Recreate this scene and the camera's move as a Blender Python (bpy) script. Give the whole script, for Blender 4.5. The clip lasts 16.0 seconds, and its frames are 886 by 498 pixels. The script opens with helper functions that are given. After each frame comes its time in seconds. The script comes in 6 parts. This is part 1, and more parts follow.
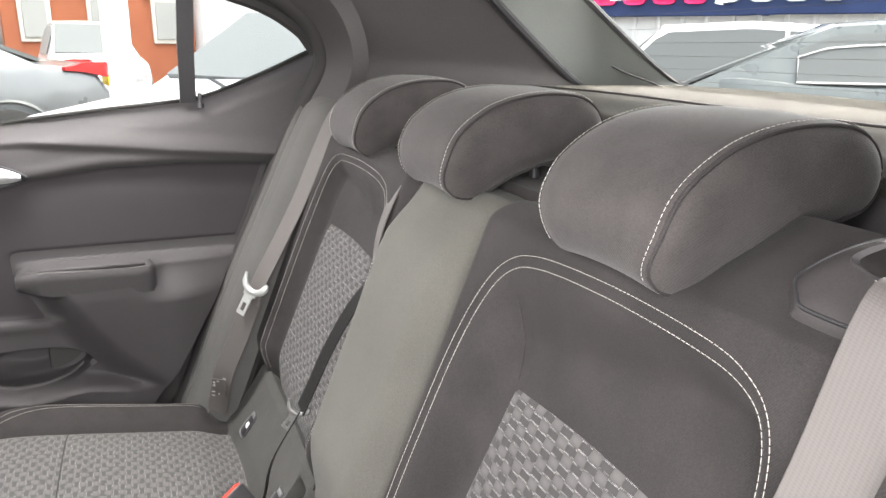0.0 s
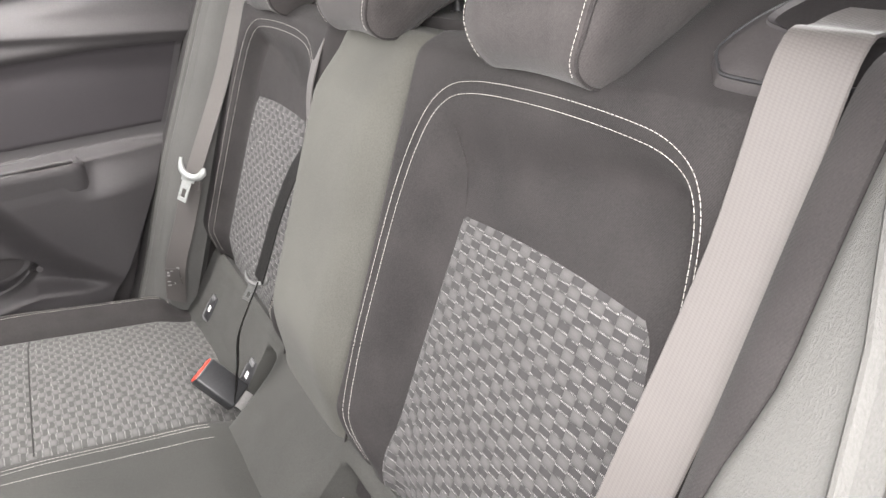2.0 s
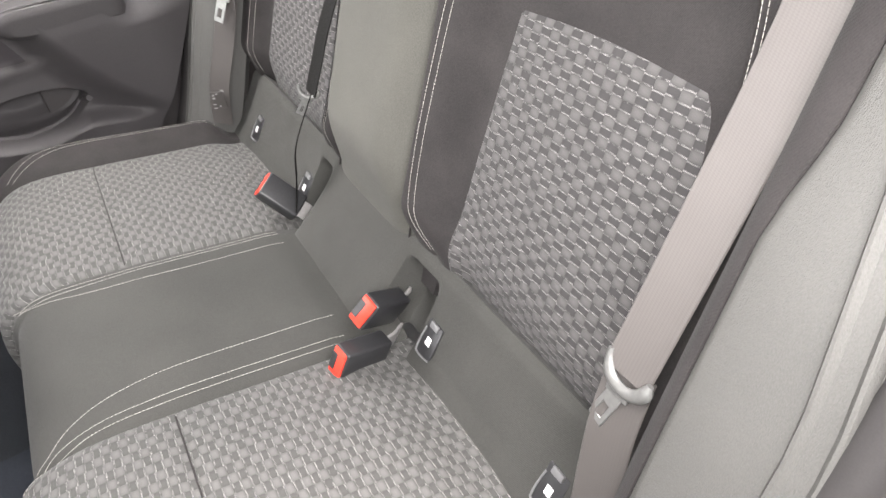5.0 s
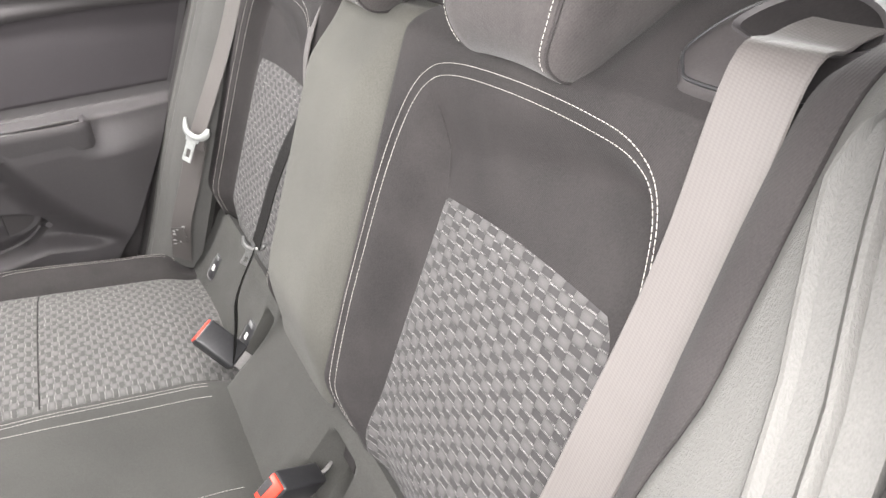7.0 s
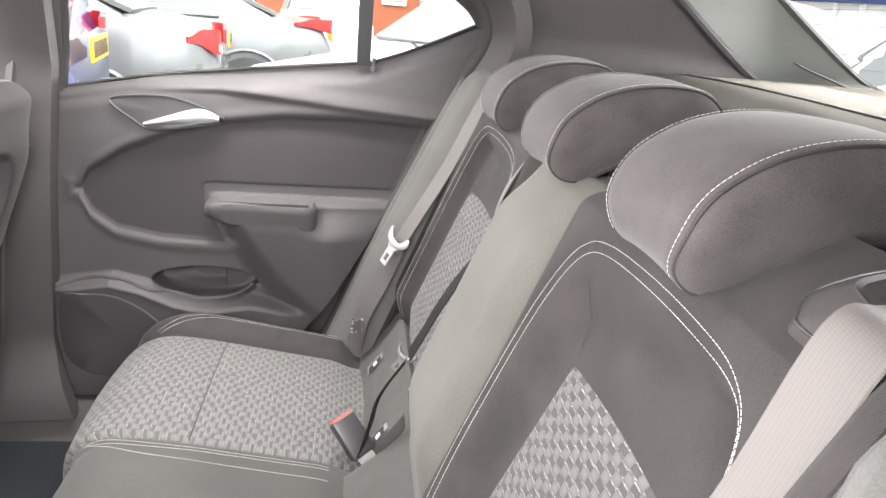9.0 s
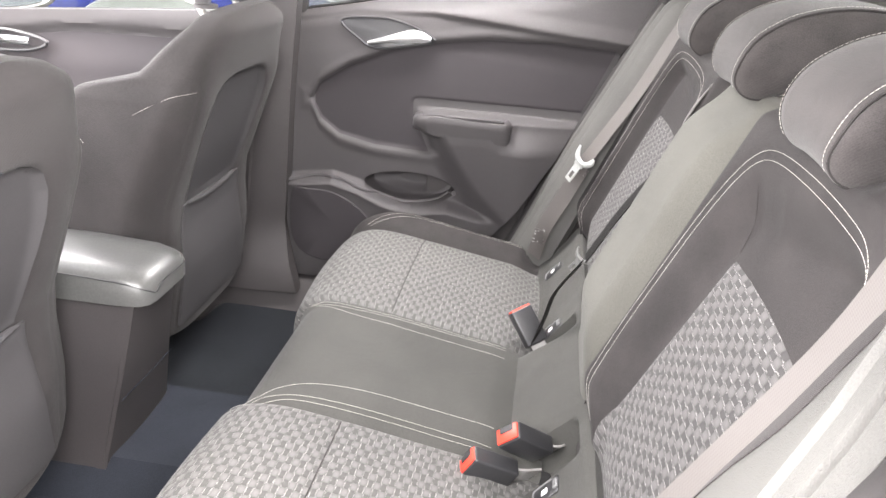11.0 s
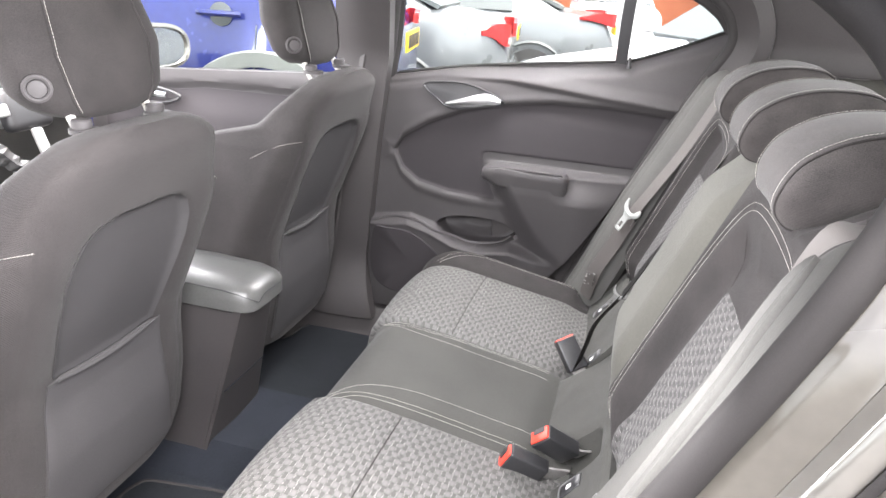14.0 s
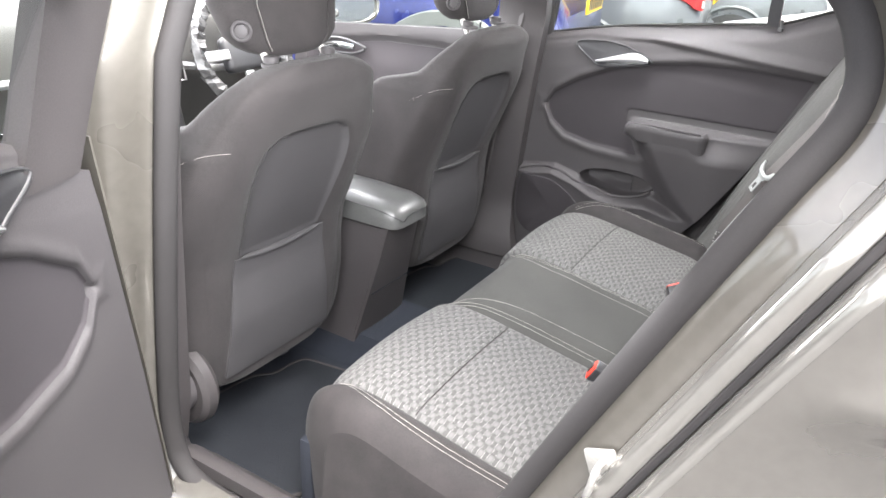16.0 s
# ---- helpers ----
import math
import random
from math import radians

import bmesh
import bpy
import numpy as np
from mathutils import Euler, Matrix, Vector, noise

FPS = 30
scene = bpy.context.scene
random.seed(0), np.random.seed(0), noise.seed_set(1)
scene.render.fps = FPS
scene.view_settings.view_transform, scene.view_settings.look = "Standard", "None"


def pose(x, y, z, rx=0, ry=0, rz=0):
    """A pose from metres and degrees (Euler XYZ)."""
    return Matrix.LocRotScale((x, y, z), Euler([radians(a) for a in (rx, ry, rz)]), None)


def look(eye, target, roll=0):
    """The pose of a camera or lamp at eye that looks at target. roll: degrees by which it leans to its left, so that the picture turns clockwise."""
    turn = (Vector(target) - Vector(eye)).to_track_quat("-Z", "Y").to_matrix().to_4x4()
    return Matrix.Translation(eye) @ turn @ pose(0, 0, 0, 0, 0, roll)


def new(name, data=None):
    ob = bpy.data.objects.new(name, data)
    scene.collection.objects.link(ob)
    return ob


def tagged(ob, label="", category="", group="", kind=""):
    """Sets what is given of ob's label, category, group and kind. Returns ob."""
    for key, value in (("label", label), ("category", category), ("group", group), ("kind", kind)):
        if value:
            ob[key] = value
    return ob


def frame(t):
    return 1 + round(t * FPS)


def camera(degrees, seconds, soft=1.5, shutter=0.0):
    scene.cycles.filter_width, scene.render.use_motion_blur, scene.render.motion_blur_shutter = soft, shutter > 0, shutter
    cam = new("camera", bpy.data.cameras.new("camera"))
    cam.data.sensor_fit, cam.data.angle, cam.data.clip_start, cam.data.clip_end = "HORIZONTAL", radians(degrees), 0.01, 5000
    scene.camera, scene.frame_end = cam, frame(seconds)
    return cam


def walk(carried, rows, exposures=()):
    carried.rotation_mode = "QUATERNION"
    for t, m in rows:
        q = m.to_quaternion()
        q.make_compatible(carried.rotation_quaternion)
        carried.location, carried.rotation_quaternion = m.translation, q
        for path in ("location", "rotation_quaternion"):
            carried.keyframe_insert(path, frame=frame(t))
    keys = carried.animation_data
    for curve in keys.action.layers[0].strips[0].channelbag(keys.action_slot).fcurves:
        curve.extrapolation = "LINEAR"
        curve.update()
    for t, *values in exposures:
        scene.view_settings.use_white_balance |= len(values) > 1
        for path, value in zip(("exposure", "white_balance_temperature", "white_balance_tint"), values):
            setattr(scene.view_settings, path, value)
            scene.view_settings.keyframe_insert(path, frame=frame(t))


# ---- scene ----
cam = camera(63.6, 16.0)
PATH = [
    (0, (-0.806, 0.159, 1.193), (0.966, -0.597, 0.656), 0.8),
    (0.5, (-0.81, 0.149, 1.196), (0.93, -0.676, 0.654), -0.5),
    (1, (-0.821, 0.134, 1.181), (0.895, -0.707, 0.593), -2.2),
    (1.5, (-0.827, 0.146, 1.166), (0.844, -0.706, 0.473), -3.8),
    (2, (-0.826, 0.165, 1.153), (0.781, -0.661, 0.297), -5.2),
    (2.5, (-0.833, 0.187, 1.144), (0.713, -0.59, 0.141), -6.4),
    (3, (-0.84, 0.209, 1.141), (0.652, -0.516, 0.023), -7.7),
    (3.5, (-0.852, 0.235, 1.14), (0.596, -0.426, -0.071), -8.9),
    (3.7, (-0.858, 0.248, 1.144), (0.569, -0.387, -0.105), -9.2),
    (6, (-0.86, 0.216, 1.161), (0.596, -0.39, -0.069), -10.5),
    (6.5, (-0.839, 0.161, 1.17), (0.677, -0.504, 0.048), -9.1),
    (7, (-0.84, 0.124, 1.18), (0.744, -0.612, 0.206), -4.8),
    (7.5, (-0.858, 0.101, 1.187), (0.812, -0.599, 0.339), -1.2),
    (8, (-0.867, 0.083, 1.192), (0.893, -0.517, 0.456), 1.8),
    (8.5, (-0.865, 0.072, 1.201), (0.971, -0.388, 0.556), 3.7),
    (9, (-0.89, 0.069, 1.211), (0.992, -0.179, 0.58), 4.4),
    (9.5, (-0.93, 0.083, 1.216), (0.959, 0.019, 0.561), 4.6),
    (9.7, (-0.926, 0.078, 1.216), (0.957, 0.085, 0.543), 4.7),
    (10, (-0.934, 0.078, 1.205), (0.94, 0.16, 0.511), 4.9),
    (10.2, (-0.948, 0.08, 1.206), (0.913, 0.201, 0.483), 4.5),
    (12.3, (-1.214, 0.062, 1.219), (0.556, 0.37, 0.34), 4.5),
    (12.5, (-1.226, 0.054, 1.229), (0.555, 0.37, 0.376), 4.2),
    (13, (-1.258, 0.032, 1.249), (0.55, 0.381, 0.469), 4.2),
    (13.5, (-1.265, 0.015, 1.259), (0.554, 0.414, 0.53), 4.2),
    (14, (-1.259, -0.001, 1.261), (0.554, 0.464, 0.557), 4.0),
    (14.5, (-1.23, -0.041, 1.26), (0.561, 0.509, 0.559), 3.9),
    (15, (-1.241, -0.096, 1.267), (0.511, 0.557, 0.557), 3.7),
    (15.5, (-1.304, -0.14, 1.254), (0.382, 0.643, 0.515), 3.2),
    (16, (-1.414, -0.206, 1.278), (0.166, 0.705, 0.457), 3.4),
]
walk(cam, [(t, look(eye, target, roll)) for t, eye, target, roll in PATH], [(0, 2.84, 6850, 13), (0.5, 3.12, 6850, 13), (1.5, 3.07, 6850, 13), (4, 2.97, 6850, 13), (8, 3.30, 6850, 13), (12.5, 3.40, 6800, 15), (14.5, 3.16, 6600, 13), (16, 3.10, 6550, 12)])

# ---- light ----
world = bpy.data.worlds.new("sky")
scene.world = world
world.use_nodes = True
wn, wl = world.node_tree.nodes, world.node_tree.links
sky = wn.new("ShaderNodeTexSky")
sky.sky_type, sky.sun_disc = "NISHITA", False
sky.sun_elevation, sky.sun_rotation = radians(71), radians(214)
sky.air_density, sky.dust_density = 1.0, 4.0
pale = wn.new("ShaderNodeHueSaturation")
pale.inputs["Saturation"].default_value = 0.30
wl.new(sky.outputs["Color"], pale.inputs["Color"])
wl.new(pale.outputs["Color"], wn["Background"].inputs["Color"])
wn["Background"].inputs["Strength"].default_value = 0.15
sun = new("sun", bpy.data.lights.new("sun", "SUN"))
sun.data.energy, sun.data.angle, sun.data.color = 1.5, radians(40), (1.0, 0.97, 0.93)
sun.matrix_world = look((-1.6, -2.4, 8.5), (0, 0, 0.5))


def window_light(name, eye, target, wide, high, watts, spread=180):
    """Sky light standing in a window's opening."""
    ob = new(name, bpy.data.lights.new(name, "AREA"))
    ob.data.shape, ob.data.size, ob.data.size_y, ob.data.energy = "RECTANGLE", wide, high, watts
    ob.data.color = (0.97, 0.985, 1.0)
    ob.data.spread = radians(spread)
    ob.matrix_world = look(eye, target)


window_light("windscreen_light", (0, 1.98, 1.27), (0, 0.1, 0.80), 1.20, 0.50, 8.5)
window_light("front_window_light", (-0.72, 1.25, 1.16), (0.2, 0.6, 0.7), 0.70, 0.34, 2.0)
window_light("door_opening_light", (-0.78, 0.24, 1.16), (0.10, 0.54, 0.62), 0.56, 0.42, 3.4)
window_light("rear_window_light", (0, -0.76, 1.27), (0, 0.2, 0.85), 0.95, 0.30, 1.2)
window_light("far_window_light", (0.595, 0.28, 1.335), (0.30, 0.26, 0.45), 0.60, 0.10, 1.8, 130)
window_light("far_front_window_light", (0.595, 1.15, 1.335), (0.15, 0.85, 0.30), 0.60, 0.10, 1.2, 130)


# ---- geometry helpers ----
def smooth_path(points, n=8, closed=False):
    """A Catmull-Rom curve through the points."""
    p = [Vector(q) for q in points]
    m, out = len(p), []
    last = m if closed else m - 1
    for i in range(last):
        a = p[(i - 1) % m] if closed or i else p[0] * 2 - p[1]
        b, c = p[i], p[(i + 1) % m]
        d = p[(i + 2) % m] if closed or i + 2 < m else c * 2 - b
        for k in range(n):
            t = k / n
            out.append(0.5 * (2 * b + (c - a) * t + (2 * a - 5 * b + 4 * c - d) * t * t + (3 * b - a - 3 * c + d) * t ** 3))
    if not closed:
        out.append(p[-1])
    return out


def step(a, b, x):
    t = min(1, max(0, (x - a) / (b - a)))
    return t * t * (3 - 2 * t)


def bump1(x, w):
    return math.exp(-(x / w) ** 2)


def interp(x, table):
    return float(np.interp(x, [a for a, _ in table], [b for _, b in table]))


def spread(a, b, n):
    return [a + (b - a) * i / n for i in range(n + 1)]


def grid(f, us, vs, ring=False):
    """A sheet f(u, v), closed in u if ring."""
    verts = [Vector(f(u, v)) for v in vs for u in us]
    m, faces = len(us), []
    for j in range(len(vs) - 1):
        for i in range(m if ring else m - 1):
            k = (i + 1) % m
            faces.append((j * m + i, j * m + k, (j + 1) * m + k, (j + 1) * m + i))
    return verts, faces


def slab(f, us, vs, away):
    """A sheet with thickness: away is the offset to its back."""
    front, faces = grid(f, us, vs)
    m, n, k = len(us), len(vs), len(front)
    back = [v + Vector(away) for v in front]
    faces = faces + [tuple(k + i for i in reversed(q)) for q in faces]
    rim = [i for i in range(m)] + [j * m + m - 1 for j in range(1, n)] + [(n - 1) * m + i for i in range(m - 2, -1, -1)] + [j * m for j in range(n - 2, 0, -1)]
    faces += [(rim[i], rim[i - 1], k + rim[i - 1], k + rim[i]) for i in range(len(rim))]
    return front + back, faces


def loft(rings, closed=False):
    """Rings of equally many points, joined; ends capped unless closed."""
    m, n = len(rings[0]), len(rings)
    verts = [Vector(p) for r in rings for p in r]
    faces = []
    for j in range(n if closed else n - 1):
        for i in range(m):
            k, jj = (i + 1) % m, (j + 1) % n
            faces.append((j * m + i, j * m + k, jj * m + k, jj * m + i))
    if not closed:
        for j, turn in ((0, -1), (n - 1, 1)):
            c = len(verts)
            verts.append(sum((verts[j * m + i] for i in range(m)), Vector()) / m)
            faces += [(j * m + i, j * m + (i + 1) % m, c)[::turn] for i in range(m)]
    return verts, faces


def frames_along(path, closed=False, up=(0, 0, 1)):
    n, out = len(path), []
    for i, p in enumerate(path):
        a = path[(i - 1) % n] if closed or i else path[0]
        b = path[(i + 1) % n] if closed or i < n - 1 else path[-1]
        t = (b - a).normalized()
        side = t.cross(Vector(up))
        side = side.normalized() if side.length > 1e-4 else Vector((1, 0, 0))
        out.append((p, t, side, side.cross(t)))
    return out


def tube(path, r, n=8, closed=False, up=(0, 0, 1), flat=1.0):
    path = [Vector(p) for p in path]
    ring = [(math.cos(2 * math.pi * k / n), math.sin(2 * math.pi * k / n)) for k in range(n)]
    radii = r if isinstance(r, (list, tuple)) else [r] * len(path)
    return loft([[p + s * c * q + u * d * q * flat for c, d in ring] for (p, t, s, u), q in zip(frames_along(path, closed, up), radii)], closed)


def ribbon(path, sides, width, thick):
    """A band of webbing along a path, its width along the given side vectors."""
    rings = []
    path = [Vector(p) for p in path]
    for i, (p, s) in enumerate(zip(path, sides)):
        t = (path[min(i + 1, len(path) - 1)] - path[max(i - 1, 0)]).normalized()
        s = Vector(s)
        s = (s - t * s.dot(t)).normalized()
        u = t.cross(s)
        w, h = width / 2, thick / 2
        rings.append([p + s * a * w + u * b * h for a, b in ((-1, 0), (-0.96, 1), (-0.5, 1), (0, 1), (0.5, 1), (0.96, 1), (1, 0), (0.96, -1), (0, -1), (-0.96, -1))])
    return loft(rings)


def join(*geos):
    verts, faces = [], []
    for v, f in geos:
        k = len(verts)
        verts += list(v)
        faces += [tuple(k + i for i in q) for q in f]
    return verts, faces


def moved(geo, m):
    return [m @ Vector(v) for v in geo[0]], geo[1]


def rbox(sx, sy, sz, r, seg=3, m=None):
    """A box with rounded edges, centred."""
    bm = bmesh.new()
    bmesh.ops.create_cube(bm, size=1)
    bmesh.ops.scale(bm, vec=(sx, sy, sz), verts=bm.verts)
    bmesh.ops.bevel(bm, geom=bm.edges[:], offset=r, segments=seg, profile=0.5, affect="EDGES")
    bm.verts.ensure_lookup_table()
    out = [v.co.copy() for v in bm.verts], [tuple(v.index for v in f.verts) for f in bm.faces]
    bm.free()
    return moved(out, m) if m else out


def disc(r, depth, n=28, bevel=0.15, m=None):
    """A round button along z."""
    prof = [(r * 0.02, 0), (r, 0), (r, depth * (1 - bevel)), (r * (1 - bevel), depth), (r * 0.02, depth)]
    out = loft([[(a * math.cos(2 * math.pi * k / n), a * math.sin(2 * math.pi * k / n), z) for k in range(n)] for a, z in prof])
    return moved(out, m) if m else out


def ring_geo(r0, r1, depth, n=32, m=None):
    prof = [(r0, 0), (r1, 0), (r1 * 0.99, depth * 0.7), ((r0 + r1) / 2, depth), (r0 * 1.01, depth * 0.7)]
    out = loft([[(a * math.cos(2 * math.pi * k / n), a * math.sin(2 * math.pi * k / n), z) for a, z in prof] for k in range(n)], closed=True)
    return moved(out, m) if m else out


def dashes(path, long=0.0046, gap=0.0005, r=0.00032, lift=(0, 0, 0)):
    """Sewing thread along a path."""
    path = [Vector(p) + Vector(lift) for p in path]
    lengths = [0.0]
    for a, b in zip(path, path[1:]):
        lengths.append(lengths[-1] + (b - a).length)
    xs = np.array([tuple(p) for p in path])
    verts, faces, at = [], [], 0.0
    while at + long < lengths[-1]:
        ends = [Vector([np.interp(q, lengths, xs[:, k]) for k in range(3)]) for q in (at, at + long * 0.14, at + long * 0.86, at + long)]
        t = (ends[3] - ends[0]).normalized()
        s = t.orthogonal().normalized()
        u = t.cross(s)
        k = len(verts)
        verts += [ends[0], ends[3]] + [e + (s * c + u * d) * r for e in ends[1:3] for c, d in ((1, 0), (0, 1), (-1, 0), (0, -1))]
        for i in range(4):
            j = (i + 1) % 4
            faces += [(k, k + 2 + j, k + 2 + i), (k + 2 + i, k + 2 + j, k + 6 + j, k + 6 + i), (k + 1, k + 6 + i, k + 6 + j)]
        at += long + gap
    return verts, faces


def part(name, geo, material, parent=None, label="", uv=None, flat=False, kind=""):
    """One mesh object under a thing or a part."""
    me = bpy.data.meshes.new(name)
    me.from_pydata([tuple(v) for v in geo[0]], [], geo[1])
    bm = bmesh.new()
    bm.from_mesh(me)
    bmesh.ops.recalc_face_normals(bm, faces=bm.faces[:])
    bm.to_mesh(me)
    bm.free()
    if not flat:
        me.shade_smooth()
        me.set_sharp_from_angle(angle=radians(38))
    if uv:
        layer = me.uv_layers.new(name="cloth")
        for loop in me.loops:
            layer.data[loop.index].uv = uv[loop.vertex_index]
    me.materials.append(material)
    ob = new(name, me)
    ob.parent = parent
    if label or kind:
        tagged(ob, label, kind=kind)
    return ob


def thing(name, label, category, group="", kind=""):
    return tagged(new(name), label, category, group, kind)


# ---- materials ----
def shader(name):
    mat = bpy.data.materials.new(name)
    mat.use_nodes = True
    return mat, mat.node_tree.nodes, mat.node_tree.links, mat.node_tree.nodes["Principled BSDF"]


def maths(nodes, links, op, a, b=None, c=None):
    n = nodes.new("ShaderNodeMath")
    n.operation = op
    for k, v in enumerate((a, b, c)):
        if v is None:
            continue
        if isinstance(v, (int, float)):
            n.inputs[k].default_value = v
        else:
            links.new(v, n.inputs[k])
    return n.outputs[0]


def noise_at(nodes, links, scale, detail=3.0, coord="Object", stretch=None):
    tc = nodes.new("ShaderNodeTexCoord")
    n = nodes.new("ShaderNodeTexNoise")
    n.inputs["Scale"].default_value, n.inputs["Detail"].default_value = scale, detail
    out = tc.outputs[coord]
    if stretch:
        mp = nodes.new("ShaderNodeMapping")
        mp.inputs["Scale"].default_value = stretch
        links.new(out, mp.inputs["Vector"])
        out = mp.outputs["Vector"]
    links.new(out, n.inputs["Vector"])
    return n.outputs["Fac"]


def mixed(nodes, links, fac, a, b):
    n = nodes.new("ShaderNodeMix")
    n.data_type = "RGBA"
    for k, v in ((0, fac), (6, a), (7, b)):
        if isinstance(v, (int, float)):
            n.inputs[k].default_value = v
        elif isinstance(v, tuple):
            n.inputs[k].default_value = (*v, 1)
        else:
            links.new(v, n.inputs[k])
    return n.outputs[2]


def relief(nodes, links, bsdf, height, strength, distance):
    b = nodes.new("ShaderNodeBump")
    b.inputs["Strength"].default_value, b.inputs["Distance"].default_value = strength, distance
    links.new(height, b.inputs["Height"])
    links.new(b.outputs["Normal"], bsdf.inputs["Normal"])


def surface(name, dark, light, rough, fine=400.0, depth=0.0004, coarse=5.0, metal=0.0, strength=0.35, sheen=0.0, stretch=None, coat=0.0, spec=0.5, twill=0.0):
    """Two scales of variation: a fine grain with relief, and broad patches of wear."""
    mat, nodes, links, bsdf = shader(name)
    grain, broad = noise_at(nodes, links, fine, 4, stretch=stretch), noise_at(nodes, links, coarse, 3)
    k = maths(nodes, links, "MULTIPLY_ADD", broad, 0.5, maths(nodes, links, "MULTIPLY", grain, 0.5))
    k = maths(nodes, links, "MULTIPLY_ADD", k, 2.8, -0.9)
    if twill:
        tc, dot = nodes.new("ShaderNodeTexCoord"), nodes.new("ShaderNodeVectorMath")
        dot.operation = "DOT_PRODUCT"
        dot.inputs[1].default_value = Vector((1.0, 0.35, 0.8)).normalized() * (2 * math.pi / twill)
        links.new(tc.outputs["Object"], dot.inputs[0])
        line = maths(nodes, links, "SINE", dot.outputs["Value"])
        k = maths(nodes, links, "MULTIPLY_ADD", line, 0.07, k)
        grain = maths(nodes, links, "MULTIPLY_ADD", line, 0.16, maths(nodes, links, "MULTIPLY", grain, 0.85))
    k.node.use_clamp = True
    links.new(mixed(nodes, links, k, dark, light), bsdf.inputs["Base Color"])
    links.new(maths(nodes, links, "MULTIPLY_ADD", broad, 0.16, rough - 0.08), bsdf.inputs["Roughness"])
    bsdf.inputs["Metallic"].default_value, bsdf.inputs["Sheen Weight"].default_value = metal, sheen
    bsdf.inputs["Coat Weight"].default_value, bsdf.inputs["Specular IOR Level"].default_value = coat, spec
    if strength:
        relief(nodes, links, bsdf, grain, strength, depth)
    return mat


def woven(name, cell_u, cell_v, dark, light, thread, far_soft=1.0):
    """Checked jacquard cloth: raised light checks edged by bright threads between dark ribbed ones."""
    mat, nodes, links, bsdf = shader(name)
    uvn = nodes.new("ShaderNodeUVMap")
    sep = nodes.new("ShaderNodeSeparateXYZ")
    links.new(uvn.outputs["UV"], sep.inputs["Vector"])
    M = lambda op, a, b=None, c=None: maths(nodes, links, op, a, b, c)
    wob = noise_at(nodes, links, 90, 2)
    u = M("DIVIDE", M("MULTIPLY_ADD", wob, 0.0009, sep.outputs["X"]), cell_u)
    v = M("DIVIDE", M("MULTIPLY_ADD", wob, 0.0007, sep.outputs["Y"]), cell_v)
    fu, fv = M("FRACT", u), M("FRACT", v)
    odd = M("FRACT", M("MULTIPLY", M("ADD", M("FLOOR", u), M("FLOOR", v)), 0.5))
    odd = M("GREATER_THAN", odd, 0.25)
    pu = M("SINE", M("MULTIPLY", fu, math.pi))
    pv = M("SINE", M("MULTIPLY", fv, math.pi))
    dome = M("POWER", M("MULTIPLY", pu, pv), 0.5)
    edge = M("ABSOLUTE", M("SUBTRACT", fv, 0.5))
    band = M("MULTIPLY", M("GREATER_THAN", edge, 0.33), M("LESS_THAN", edge, 0.49))
    twist = M("GREATER_THAN", M("SINE", M("MULTIPLY", u, 2 * math.pi * 9)), -0.2)
    bright = M("MULTIPLY", M("MULTIPLY", band, twist), M("SUBTRACT", 1.0, odd))
    ribs = M("MULTIPLY_ADD", M("SINE", M("MULTIPLY", v, 2 * math.pi * 5)), 0.12, 0.5)
    base = mixed(nodes, links, odd, dark, light)
    base = mixed(nodes, links, M("MULTIPLY", M("SUBTRACT", 1.0, dome), 0.55), base, (dark[0] * 0.5, dark[1] * 0.5, dark[2] * 0.5))
    patch = noise_at(nodes, links, 7, 3)
    base = mixed(nodes, links, M("MULTIPLY", patch, 0.10), base, (0.16, 0.15, 0.145))
    glint = M("MULTIPLY_ADD", noise_at(nodes, links, 130, 2), 4.0, -1.40)
    glint.node.use_clamp = True
    base = mixed(nodes, links, M("MULTIPLY", bright, glint), base, thread)
    fine = M("MULTIPLY_ADD", M("SINE", M("MULTIPLY", u, 2 * math.pi * 11)), 0.10, 0.90)
    base = mixed(nodes, links, M("SUBTRACT", 1.0, fine), base, (0.02, 0.02, 0.02))
    links.new(base, bsdf.inputs["Base Color"])
    bsdf.inputs["Roughness"].default_value, bsdf.inputs["Sheen Weight"].default_value, bsdf.inputs["Specular IOR Level"].default_value = 0.8, 0.06, 0.2
    height = M("MULTIPLY_ADD", odd, M("MULTIPLY", dome, 0.8), M("MULTIPLY_ADD", ribs, 0.25, M("MULTIPLY", bright, 0.25)))
    relief(nodes, links, bsdf, height, 0.8, 0.0016)
    return mat


